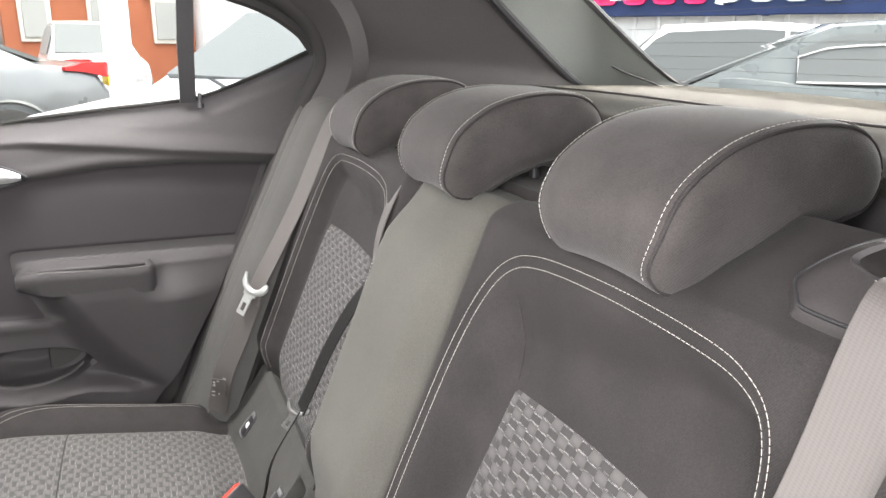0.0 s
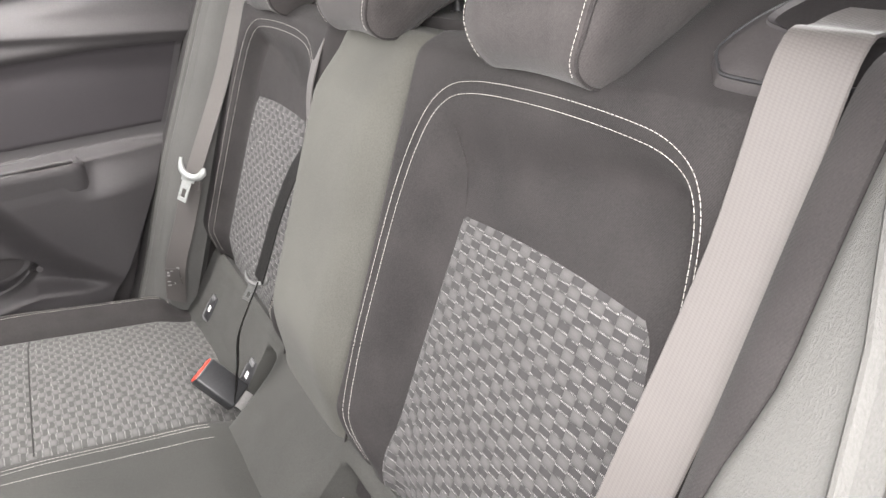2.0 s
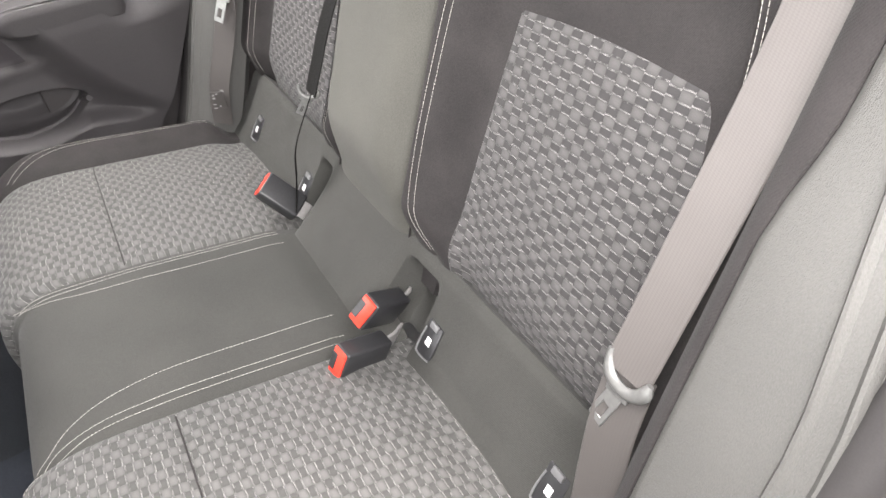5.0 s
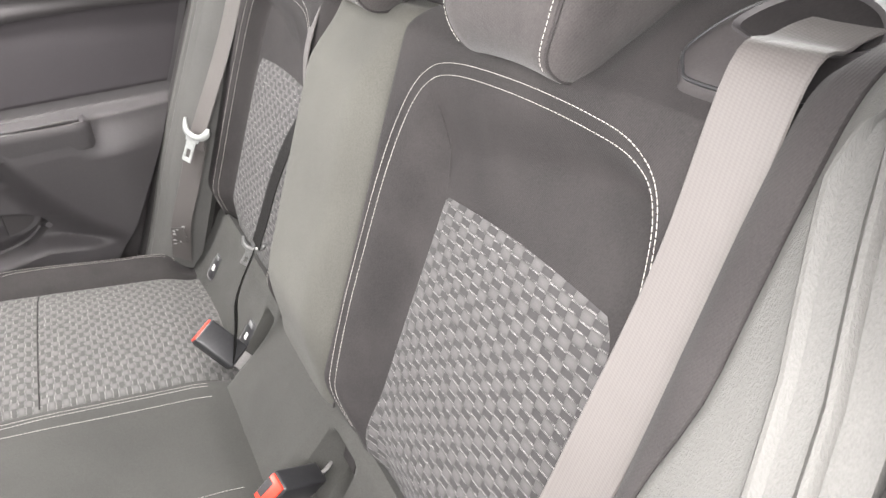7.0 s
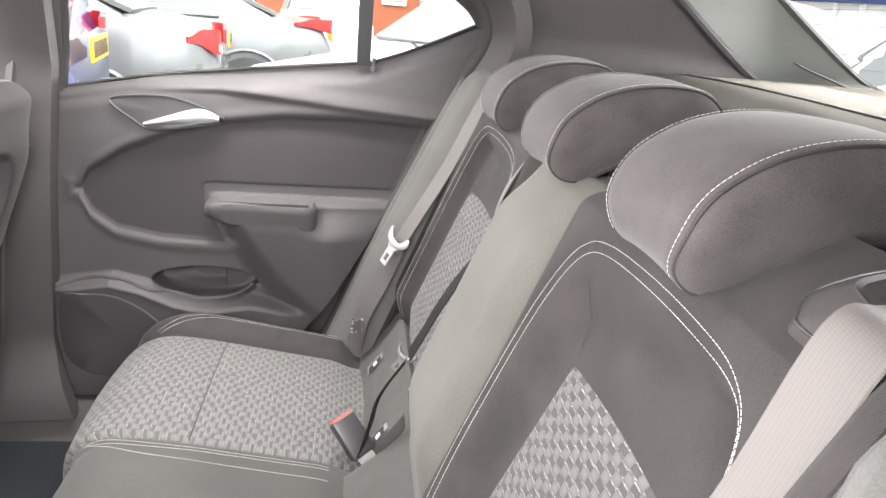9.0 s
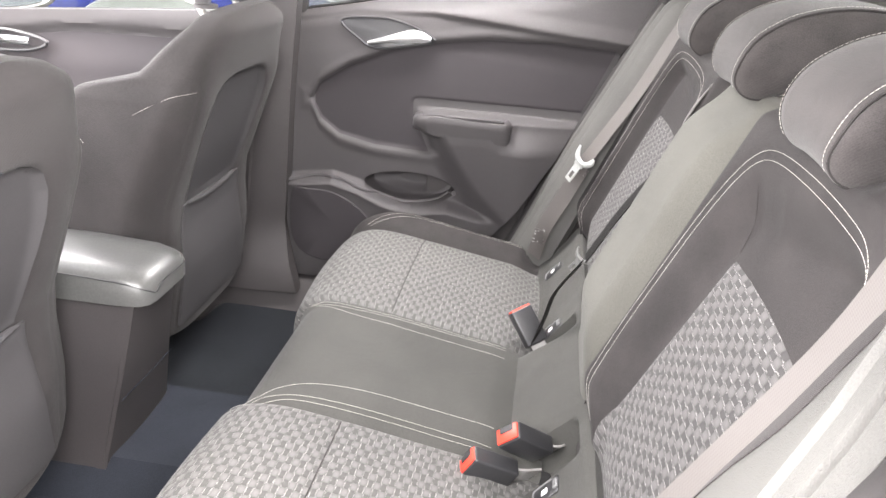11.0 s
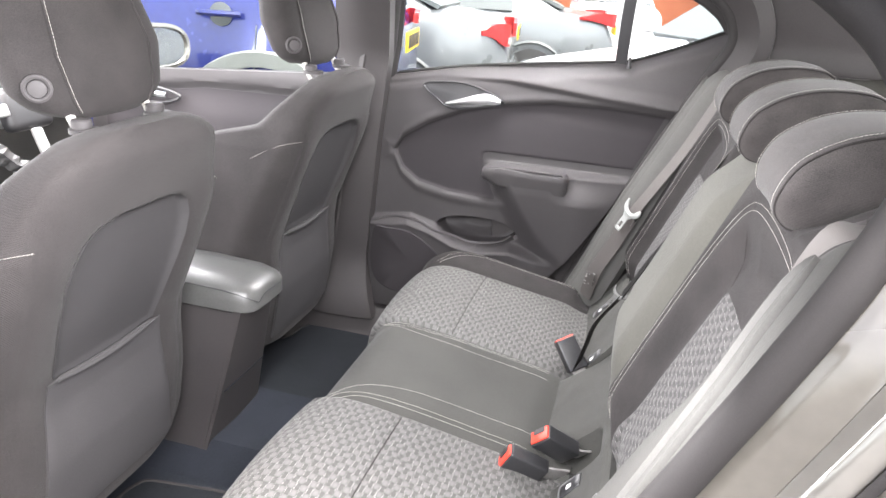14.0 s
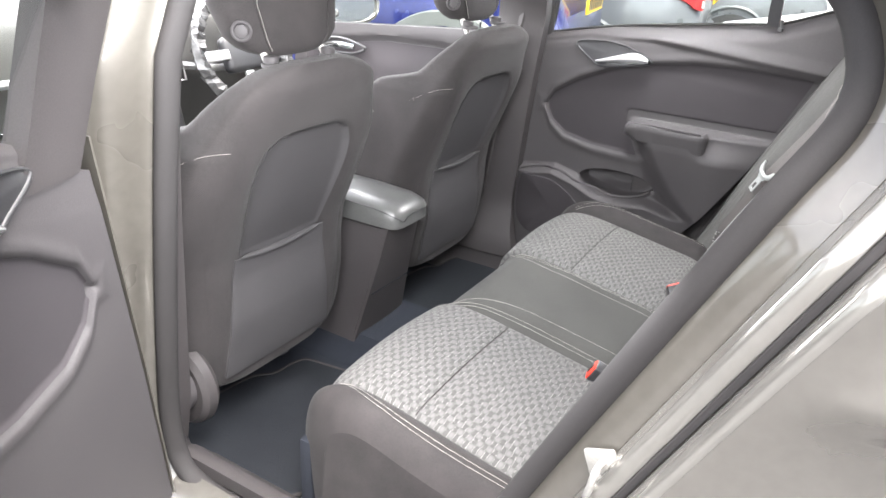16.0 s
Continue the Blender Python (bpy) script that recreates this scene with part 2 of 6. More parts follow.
def webbing_cloth(name, dark, light, gloss=0.5):
    """Belt webbing: long ribs with a slanting twill, along its own length."""
    mat, nodes, links, bsdf = shader(name)
    uvn = nodes.new("ShaderNodeUVMap")
    sep = nodes.new("ShaderNodeSeparateXYZ")
    links.new(uvn.outputs["UV"], sep.inputs["Vector"])
    M = lambda op, a, b=None, c=None: maths(nodes, links, op, a, b, c)
    u = M("DIVIDE", sep.outputs["X"], 0.0031)
    lane = M("FLOOR", u)
    side = M("ABSOLUTE", M("SUBTRACT", M("FRACT", u), 0.5))
    rib = M("POWER", M("SUBTRACT", 1.0, M("MULTIPLY", side, 2.0)), 0.4)
    run = M("ADD", M("DIVIDE", sep.outputs["Y"], 0.0019), M("ADD", M("MULTIPLY", lane, 0.37), M("MULTIPLY", M("FRACT", u), 0.7)))
    slant = M("SINE", M("MULTIPLY", run, 2 * math.pi))
    height = M("MULTIPLY_ADD", slant, 0.25, M("MULTIPLY", rib, 0.45))
    k = M("MULTIPLY_ADD", M("MULTIPLY_ADD", slant, 0.16, M("MULTIPLY", rib, 0.5)), 0.75, M("MULTIPLY_ADD", noise_at(nodes, links, 9, 3), 0.5, -0.12))
    k.node.use_clamp = True
    links.new(mixed(nodes, links, k, dark, light), bsdf.inputs["Base Color"])
    bsdf.inputs["Roughness"].default_value, bsdf.inputs["Sheen Weight"].default_value = 0.55, 0.1 * gloss
    bsdf.inputs["Specular IOR Level"].default_value = gloss
    relief(nodes, links, bsdf, height, 0.4, 0.0003)
    return mat


def plain(name, colour, rough, metal=0.0, coat=0.0):
    mat, nodes, links, bsdf = shader(name)
    bsdf.inputs["Base Color"].default_value = (*colour, 1)
    bsdf.inputs["Roughness"].default_value, bsdf.inputs["Metallic"].default_value, bsdf.inputs["Coat Weight"].default_value = rough, metal, coat
    return mat


def glass_like(name, tint, rough=0.0):
    mat, nodes, links, bsdf = shader(name)
    bsdf.inputs["Base Color"].default_value = (*tint, 1)
    bsdf.inputs["Roughness"].default_value, bsdf.inputs["Transmission Weight"].default_value, bsdf.inputs["IOR"].default_value = rough, 1.0, 1.02
    return mat


CLOTH = surface("black seat cloth", (0.0150, 0.0135, 0.0137), (0.0335, 0.0302, 0.0300), 0.80, fine=700, depth=0.0006, coarse=15, sheen=0.03, strength=0.5, spec=0.16, twill=0.0014)
CLOTH_HEAD = surface("brushed black headrest cloth", (0.0195, 0.0174, 0.0174), (0.0500, 0.0448, 0.0438), 0.80, fine=700, depth=0.0006, coarse=22, sheen=0.10, strength=0.5, spec=0.18, twill=0.0014)
CLOTH_SEAT = surface("worn black front seat cloth", (0.0190, 0.0173, 0.0175), (0.0400, 0.0367, 0.0365), 0.88, fine=620, depth=0.0008, coarse=7, sheen=0.05, strength=0.8, spec=0.10, twill=0.0017)
CLOTH_PAD = surface("grey pad cloth", (0.0470, 0.0462, 0.0410), (0.0930, 0.0910, 0.0805), 0.80, fine=700, depth=0.0005, sheen=0.05, strength=0.5, spec=0.18, twill=0.0014)
CLOTH_MID = surface("dark grey seat cloth", (0.0260, 0.0258, 0.0238), (0.0530, 0.0525, 0.0485), 0.80, fine=700, depth=0.0005, sheen=0.05, strength=0.5, spec=0.18, twill=0.0014)
WOVEN_BACK = woven("woven check cloth", 0.0148, 0.0100, (0.0370, 0.0355, 0.0360), (0.0880, 0.0845, 0.0838), (0.28, 0.27, 0.265))
WOVEN_SEAT = woven("woven check cloth of the cushion", 0.0145, 0.0098, (0.0560, 0.0552, 0.0535), (0.1060, 0.1045, 0.1007), (0.2600, 0.2530, 0.2440))
THREAD = plain("white sewing thread", (0.37, 0.355, 0.33), 0.8)
PLASTIC = surface("grained dark door plastic", (0.0350, 0.0321, 0.0338), (0.0500, 0.0470, 0.0478), 0.62, fine=500, depth=0.0004, strength=0.4, spec=0.28)
PLASTIC_SOFT = surface("soft grained grey plastic", (0.0560, 0.0556, 0.0530), (0.0820, 0.0805, 0.0765), 0.62, fine=430, depth=0.0009, strength=0.7, stretch=(2.6, 2.6, 0.5), spec=0.2)
INLAY = surface("dark door inlay cloth", (0.0235, 0.0208, 0.0230), (0.0340, 0.0305, 0.0330), 0.85, fine=700, depth=0.0004, strength=0.4, spec=0.3)
POCKET = surface("smooth pocket cloth", (0.0357, 0.0343, 0.0357), (0.0508, 0.0487, 0.0502), 0.75, fine=700, depth=0.0003, strength=0.3, spec=0.15)
RUBBER = surface("dark grey rubber seal", (0.0250, 0.0236, 0.0236), (0.0330, 0.0310, 0.0312), 0.78, fine=900, depth=0.0003, strength=0.2, spec=0.18)
BLACK = surface("black plastic", (0.0176, 0.0176, 0.0192), (0.0280, 0.0280, 0.0296), 0.4, fine=300, strength=0.15)
CARPET = surface("dark carpet", (0.0085, 0.0100, 0.0135), (0.0240, 0.0270, 0.0345), 0.97, fine=600, depth=0.002, strength=0.9, spec=0.15)
MAT_CLOTH = surface("dark floor mat pile", (0.0060, 0.0070, 0.0090), (0.0190, 0.0210, 0.0245), 0.97, fine=500, depth=0.002, strength=1.0, spec=0.15)
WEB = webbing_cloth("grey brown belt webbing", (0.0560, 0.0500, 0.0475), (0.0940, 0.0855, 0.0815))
# Same webbing as WEB, darkened in colour for the shaded run below the tongue
WEB_SHADE = webbing_cloth("belt webbing toned darker for shade", (0.040, 0.036, 0.034), (0.066, 0.059, 0.056))
STRAP = surface("folded grey strap", (0.16, 0.155, 0.15), (0.30, 0.29, 0.285), 0.6, fine=500, depth=0.001, strength=0.6)
CHROME = plain("bright chrome", (0.75, 0.76, 0.77), 0.16, 1.0)
GREY_TRIM = surface("satin grey trim", (0.11, 0.11, 0.112), (0.15, 0.15, 0.152), 0.45, fine=200, strength=0.05)
ZINC = surface("dull zinc", (0.26, 0.255, 0.24), (0.36, 0.35, 0.33), 0.45, fine=200, strength=0.1, metal=0.5)
SATIN_BRIGHT = surface("satin chrome", (0.52, 0.52, 0.53), (0.62, 0.62, 0.63), 0.34, fine=200, strength=0.03, metal=0.9)
SATIN = surface("satin silver plastic", (0.42, 0.42, 0.42), (0.55, 0.55, 0.55), 0.33, fine=200, strength=0.05, metal=0.7)
TONGUE = surface("grey tongue metal", (0.25, 0.26, 0.25), (0.37, 0.38, 0.37), 0.42, fine=200, strength=0.1, metal=0.3)
TONGUE_DULL = surface("dull grey tongue metal", (0.10, 0.10, 0.098), (0.16, 0.16, 0.155), 0.42, fine=200, strength=0.1, metal=0.3)
RED = surface("red button plastic", (0.62, 0.035, 0.02), (0.75, 0.06, 0.035), 0.4, fine=200, strength=0.05)
LABEL = plain("worn print", (0.22, 0.22, 0.215), 0.6)
WEB_BLACK = webbing_cloth("black belt webbing", (0.008, 0.0078, 0.0075), (0.014, 0.0135, 0.013), 0.08)
WHITE = plain("white print", (0.75, 0.75, 0.74), 0.6)
LEATHER = surface("dark grey armrest leather", (0.052, 0.0524, 0.0512), (0.078, 0.0785, 0.0765), 0.36, fine=260, depth=0.0006, strength=0.4)
SHELF = surface("grey needlefelt shelf", (0.0380, 0.0367, 0.0328), (0.0560, 0.0540, 0.0480), 0.95, fine=420, depth=0.001, strength=0.6, spec=0.05)
LINER = surface("pale grey headliner", (0.38, 0.37, 0.35), (0.46, 0.45, 0.43), 0.9, fine=500, strength=0.3)
PILLAR = surface("grained charcoal pillar trim", (0.0265, 0.0240, 0.0244), (0.0410, 0.0372, 0.0376), 0.55, fine=450, strength=0.35, spec=0.3)
PILLAR_DARK = surface("dull grey side moulding", (0.052, 0.050, 0.047), (0.072, 0.070, 0.066), 0.6, fine=450, strength=0.3, spec=0.3)
PILLAR_GREY = surface("grey tailgate trim", (0.0840, 0.0900, 0.0840), (0.1140, 0.1200, 0.1140), 0.6, fine=450, strength=0.3)
PAINT = surface("pewter metallic car paint", (0.150, 0.143, 0.130), (0.180, 0.172, 0.157), 0.18, fine=60, strength=0.0, metal=0.6, coat=1.0)
# Body paint again, its base colour lifted to carry the sky's brightness
PAINT_LIT = surface("glossy pewter paint toned paler for sky light", (0.20, 0.193, 0.178), (0.23, 0.222, 0.205), 0.14, fine=60, strength=0.0, metal=0.55, coat=1.0)
# Body paint again, its base colour darkened to stand in for shade
PAINT_SHADE = surface("pewter door shut with shade toned into its paint", (0.080, 0.074, 0.064), (0.100, 0.093, 0.081), 0.30, fine=60, strength=0.0, metal=0.3, coat=1.0)
GLASS = glass_like("clear window glass", (0.66, 0.695, 0.68))


# ---- rear bench: backrest ----
# u across the car, s up the slope of the backrest, h out of it
SLOPE, OUT, BASE = Vector((0, -0.367, 0.930)), Vector((0, 0.930, 0.367)), Vector((0, 0, 0.457))


def on_back(u, s, h):
    return BASE + Vector((u, 0, 0)) + SLOPE * s + OUT * h


def roll_top(s, top=0.592):
    """The top edge bends back over the frame."""
    if s <= top:
        return s, 0.0
    a = min((s - top) / 0.03, math.pi / 2)
    e = max(0, s - top - 0.03 * math.pi / 2)
    return top + 0.03 * math.sin(a) + 0.30 * e, -0.03 * (1 - math.cos(a)) - 0.95 * e


LOOP = [(0.175, 0.115), (0.148, 0.17), (0.139, 0.25), (0.140, 0.33), (0.147, 0.44), (0.165, 0.515), (0.195, 0.556), (0.245, 0.573), (0.345, 0.579), (0.445, 0.577), (0.498, 0.569), (0.530, 0.545), (0.547, 0.49), (0.557, 0.39), (0.561, 0.25), (0.561, 0.12)]
LOOP_UP = smooth_path([(a, b, 0) for a, b in LOOP], 30)
LOOP_XY = np.array([(p.x, p.y) for p in LOOP_UP])


def in_loop(u, s):
    """Distance inside the sewn border of an outer place (negative outside)."""
    d = np.hypot(LOOP_XY[:, 0] - u, LOOP_XY[:, 1] - s)
    left = interp(s, [(b, a) for a, b in LOOP[:8]])
    right = interp(s, [(b, a) for a, b in LOOP[:8:-1]])
    inside = left < u < right and s < 0.579 and s < interp(u, [(a, b) for a, b in LOOP[4:13]])
    return float(d.min()) * (1 if inside else -1)


def place_height(u, s):
    """Relief of an outer place for u counted away from the car's middle."""
    d = in_loop(u, s)
    h = 0.032 - 0.034 * step(0.0, interp(u, [(0.30, 0.085), (0.50, 0.030)]), d) + 0.004 * step(0.02, -0.03, d)
    h -= 0.003 * bump1(d - 0.004, 0.010)
    h -= 0.06 * step(0.590, 0.645, u) ** 2
    h -= 0.035 * step(0.135, 0.085, u)
    h -= (0.028 + 0.026 * (1 - step(0.0, 0.05, d))) * step(0.17, 0.07, s)
    h -= 0.012 * step(0.585, 0.62, s) * step(0.46, 0.42, u)
    return h


bench = thing("rear_bench", "black cloth rear bench with woven grey check panels and white stitching", "car seat")


def outer_place(side):
    def f(u, s):
        ss, back = roll_top(s)
        rise, e = step(0.36, 0.44, u), max(0.0, s - 0.600)
        along, past = min(e, 0.105), max(0.0, e - 0.105)
        ss += (0.600 + 0.80 * along - 0.25 * past - ss) * rise * (1 if e else 0)
        back += (-0.60 * along - 0.95 * past - back) * rise * (1 if e else 0)
        return on_back(side * u, ss, place_height(u, min(s, 0.62)) + back)
    us = spread(0.09, 0.64, 110)
    vs = spread(0.04, 0.59, 80) + spread(0.594, 0.65, 16) + spread(0.66, 0.80, 12)
    ob = part("backrest", grid(f, us, vs), CLOTH, bench)

    # woven centre, framed by the bolsters
    def corner(a, v):
        s = 0.085 + v * 0.362
        lo, hi = interp(v, [(0, 0.212), (0.5, 0.220), (1, 0.237)]), interp(v, [(0, 0.535), (0.45, 0.528), (0.85, 0.518), (0.95, 0.510), (1, 0.497)])
        s += 0.006 * math.sin(math.pi * a) * v
        return lo + (hi - lo) * a, s

    def g(a, v):
        u, s = corner(a, v)
        e = min(a, 1 - a, 1 - v)
        return on_back(side * u, s, place_height(u, s) + 0.0035 * step(0, 0.03, e) - 0.002 + 0.001)
    aa, vv = spread(0, 1, 40), spread(0, 1, 50)
    part("woven_panel", grid(g, aa, vv), WOVEN_BACK, ob, "grey woven check cloth panel", uv=[corner(a, v) for v in vv for a in aa])
    # inner corner fold of the recess
    fold = [(0.237, 0.452), (0.228, 0.49), (0.215, 0.53), (0.203, 0.552)]
    part("seam", tube([on_back(side * u, s, place_height(u, s) - 0.0009) for u, s in fold], 0.0012, 6), CLOTH, ob)
    rows = []
    for off in (-0.003, 0.008):
        pts = []
        for i in range(len(LOOP_UP)):
            a, b = LOOP_UP[max(i - 1, 0)], LOOP_UP[min(i + 1, len(LOOP_UP) - 1)]
            t = (b - a).normalized()
            q = LOOP_UP[i] + Vector((t.y, -t.x, 0)) * off
            pts.append(on_back(side * q.x, q.y, place_height(q.x, q.y) + 0.0010))
        rows.append(dashes(pts))
    part("stitching", join(*rows), THREAD, ob, "double row of white stitching", kind="stuff")
    return ob


outer_place(-1)
outer_place(1)


def pad_height(u, s):
    """The raised middle pad."""
    e = min(u + 0.118, 0.142 - u)
    h = 0.056 * (1 - (1 - min(1, max(0, e) / 0.06)) ** 2.6) + 0.004 * math.cos((u - 0.012) * 12)
    h *= (step(0.07, 0.22, s) * 0.92 + 0.08) * (1 - 0.55 * step(0.50, 0.60, s))
    return h


def pad(u, s):
    ss, back = roll_top(s, 0.585)
    return on_back(u, ss, pad_height(u, min(s, 0.6)) - 0.004 + back)


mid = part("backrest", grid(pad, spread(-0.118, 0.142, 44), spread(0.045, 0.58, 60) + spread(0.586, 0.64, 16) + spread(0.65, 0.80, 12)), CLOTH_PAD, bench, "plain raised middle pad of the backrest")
part("seam", tube([pad(-0.112 + 0.0008 * math.sin(s * 40), s) + OUT * 0.002 for s in spread(0.09, 0.66, 40)], 0.0016, 6), CLOTH, mid)
part("seam", tube([pad(0.135, s) + OUT * 0.002 for s in spread(0.09, 0.66, 40)], 0.0016, 6), CLOTH, mid)

# ---- rear bench: cushion ----
PROFILE = smooth_path([(0, 0.05, 0.452), (0, 0.18, 0.474), (0, 0.33, 0.500), (0, 0.43, 0.513), (0, 0.485, 0.507), (0, 0.522, 0.482), (0, 0.538, 0.44), (0, 0.540, 0.38), (0, 0.525, 0.27)], 10)
PRO_LEN = [0.0]
for a, b in zip(PROFILE, PROFILE[1:]):
    PRO_LEN.append(PRO_LEN[-1] + (b - a).length)
PRO_YZ = np.array([(p.y, p.z) for p in PROFILE])


def cushion_at(x, w, h):
    """A point of the cushion: across, along its profile from the back, and out of it."""
    w, before = min(max(w, 0), PRO_LEN[-1]), min(w, 0)
    q = [np.array([np.interp(k, PRO_LEN, PRO_YZ[:, i]) for i in (0, 1)]) for k in (w - 0.004, w, w + 0.004)]
    t = q[2] - q[0]
    t = t / max(1e-6, np.hypot(*t))
    round_off = 0.070 * max(0, (abs(x) - 0.50) / 0.148) ** 2 * step(0.22, 0.50, q[1][0])
    round_off += 0.024 * step(0.186, 0.150, abs(x)) * step(0.34, 0.50, q[1][0])
    return Vector((x, q[1][0] - round_off - t[1] * h + t[0] * before, q[1][1] + t[0] * h + t[1] * before))


def basin(x, w):
    """Relief of the cushion across the car."""
    a = abs(x)
    h = 0.012 * step(0.19, 0.12, a) * (1 - 0.8 * step(0.26, 0.42, w))
    h += 0.026 * step(0.545, 0.600, a) * step(0.0, 0.05, w) - 0.045 * max(0, (a - 0.605) / 0.043) ** 2
    for c in (0.172, 0.553):
        h -= 0.007 * bump1(a - c, 0.006)
    if 0.172 < a < 0.553:
        h += 0.010 * math.sin((a - 0.172) / 0.381 * math.pi)
        h -= 0.004 * bump1(w - 0.286, 0.010)
    h -= 0.012 * step(0.07, 0.0, w)
    return h


WS = spread(-0.035, -0.009, 3) + spread(0, 0.30, 34) + spread(0.308, PRO_LEN[-1], 40)


def cushion_part(lo, hi, material, n, label):
    xs = spread(lo, hi, n)
    uv = [(x, w) for w in WS for x in xs]
    return part("cushion", grid(lambda x, w: cushion_at(x, w, basin(x, w)), xs, WS), material, bench, label, uv=uv)


c_near = cushion_part(-0.5535, -0.1715, WOVEN_SEAT, 46, "grey woven check cushion centre")
c_far = cushion_part(0.1715, 0.5535, WOVEN_SEAT, 46, "grey woven check cushion centre")
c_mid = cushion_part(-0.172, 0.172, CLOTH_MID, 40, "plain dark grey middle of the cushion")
c_out = [cushion_part(-0.648, -0.5525, CLOTH, 18, "black outer bolster of the cushion"), cushion_part(0.5525, 0.648, CLOTH, 18, "black outer bolster of the cushion")]


def cushion_line(points, n=8):
    return [cushion_at(p.x, p.y, basin(p.x, p.y) + 0.0010) for p in smooth_path([(a, b, 0) for a, b in points], n)]


for side in (-1, 1):
    shift = 0.012 if side > 0 else 0.0
    edge = [[(side * (0.161 + k), 0.05), (side * (0.160 + k), 0.22), (side * (0.163 + k), 0.36), (side * (0.174 + k), 0.43), (side * (0.190 + k), 0.470)] for k in (-0.002 - shift, -0.013 - shift)]
    part("stitching", join(*[dashes(cushion_line(e)) for e in edge], dashes(cushion_line([(side * 0.105, 0.05), (side * 0.107, 0.25), (side * 0.118, 0.36), (side * 0.140, 0.43), (side * 0.165, 0.47)]))), THREAD, c_mid, "white stitching", kind="stuff")
    outer = c_out[0] if side < 0 else c_out[1]
    rows = [[(side * (0.599 + k), 0.03), (side * (0.602 + k), 0.2), (side * (0.598 + k), 0.32), (side * (0.586 + k), 0.385 + k), (side * (0.560 + k * 0.5), 0.440 + k)] for k in (0.0, 0.010)]
    part("stitching", join(*[dashes(cushion_line(r)) for r in rows]), THREAD, outer, "white stitching", kind="stuff")
    place = c_near if side < 0 else c_far
    part("seam", tube([p + Vector((0, 0, 0.0006)) for p in cushion_line([(side * x, 0.286) for x in (0.18, 0.3, 0.42, 0.545)])], 0.0012, 6), CLOTH, place)


for side in (-1, 1):
    def skirt(k, v, side=side):
        p = cushion_at(side * 0.648, k, basin(0.648, k))
        return (side * (0.648 + 0.012 * math.sin(v * 1.5)), p.y, p.z + (0.27 - p.z) * v)
    part("side_skirt", grid(skirt, WS, spread(0, 1, 8)), CLOTH, c_out[0] if side < 0 else c_out[1])


# black roll along the foot of the backrest, with the buckle slots
def roll_front(x):
    return step(-0.150, -0.105, x) * step(0.165, 0.130, x)


def slot_depth(x, k):
    """Buckle slots: open to the cushion, closed below the top of the roll."""
    near = step(-0.214, -0.203, x) * step(-0.128, -0.142, x)
    far = 0.8 * step(0.146, 0.158, x) * step(0.204, 0.194, x)
    return 0.052 * max(near, far) * step(4.7, 3.9, k)


ROLL_SIDE = (0.052, 0.040, 0.020, 0.002, -0.018, -0.034, -0.046, -0.070)
ROLL_MID = (0.100, 0.089, 0.062, 0.030, -0.005, -0.030, -0.046, -0.070)
ROLL_Z = (0.430, 0.446, 0.466, 0.492, 0.520, 0.546, 0.557, 0.530)


def roll(x, k):
    f = roll_front(x)
    i = min(6, int(k))
    t = k - i
    y = [a + (b - a) * f for a, b in zip(ROLL_SIDE[i:i + 2], ROLL_MID[i:i + 2])]
    return Vector((x, y[0] + (y[1] - y[0]) * t - slot_depth(x, k), ROLL_Z[i] + (ROLL_Z[i + 1] - ROLL_Z[i]) * t + 0.0015 * noise.noise(Vector((x * 22, k, 3)))))


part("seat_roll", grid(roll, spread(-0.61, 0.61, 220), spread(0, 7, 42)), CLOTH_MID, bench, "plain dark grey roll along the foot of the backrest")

# child-seat anchor covers sewn into the roll
for x in (-0.505, -0.240, 0.224, 0.499):
    m = Matrix.Translation((x, 0.0105, 0.478)) @ Euler((radians(-54), 0, 0)).to_matrix().to_4x4() @ Matrix.Diagonal((0.92, 0.9, 1, 1))
    tag = part("anchor_cover", rbox(0.038, 0.058, 0.006, 0.0028, 2, m), BLACK, bench, "dark anchor cover with a white child-seat mark")
    part("rim", moved(tube(smooth_path([(0.0185 * a, 0.0285 * b, 0.003) for a, b in ((-0.9, 0.9), (-0.2, 1), (0.8, 1), (1, 0.8), (1, 0.1), (0.9, -0.5))], 3), 0.0016, 6), m), GREY_TRIM, tag, "worn bright rim")
    part("pull_tab", rbox(0.020, 0.010, 0.004, 0.0015, 2, m @ Matrix.Translation((0, -0.024, 0.004))), GREY_TRIM, tag)
    part("printed_mark", join(rbox(0.011, 0.013, 0.001, 0.0004, 1, m @ Matrix.Translation((0, 0.002, 0.0034))), moved(disc(0.0030, 0.0008), m @ Matrix.Translation((0.002, 0.004, 0.0040)))), WHITE, tag)

# ---- rear head restraints ----
SIDE = [(-0.1675, 1.034), (-0.161, 1.050), (-0.162, 1.070), (-0.172, 1.094), (-0.190, 1.113), (-0.222, 1.132), (-0.262, 1.143), (-0.305, 1.146), (-0.343, 1.141), (-0.367, 1.124), (-0.376, 1.100), (-0.366, 1.078), (-0.338, 1.067), (-0.300, 1.060), (-0.262, 1.047), (-0.230, 1.030), (-0.205, 1.020), (-0.182, 1.022)]
SIDE = [(p.x, p.y) for p in smooth_path([(a, b, 0) for a, b in SIDE], 3, closed=True)]
SPINE = [(p.x, p.y) for p in smooth_path([(-0.186, 1.045, 0), (-0.196, 1.068, 0), (-0.225, 1.088, 0), (-0.270, 1.099, 0), (-0.310, 1.104, 0), (-0.342, 1.103, 0)], 8)]


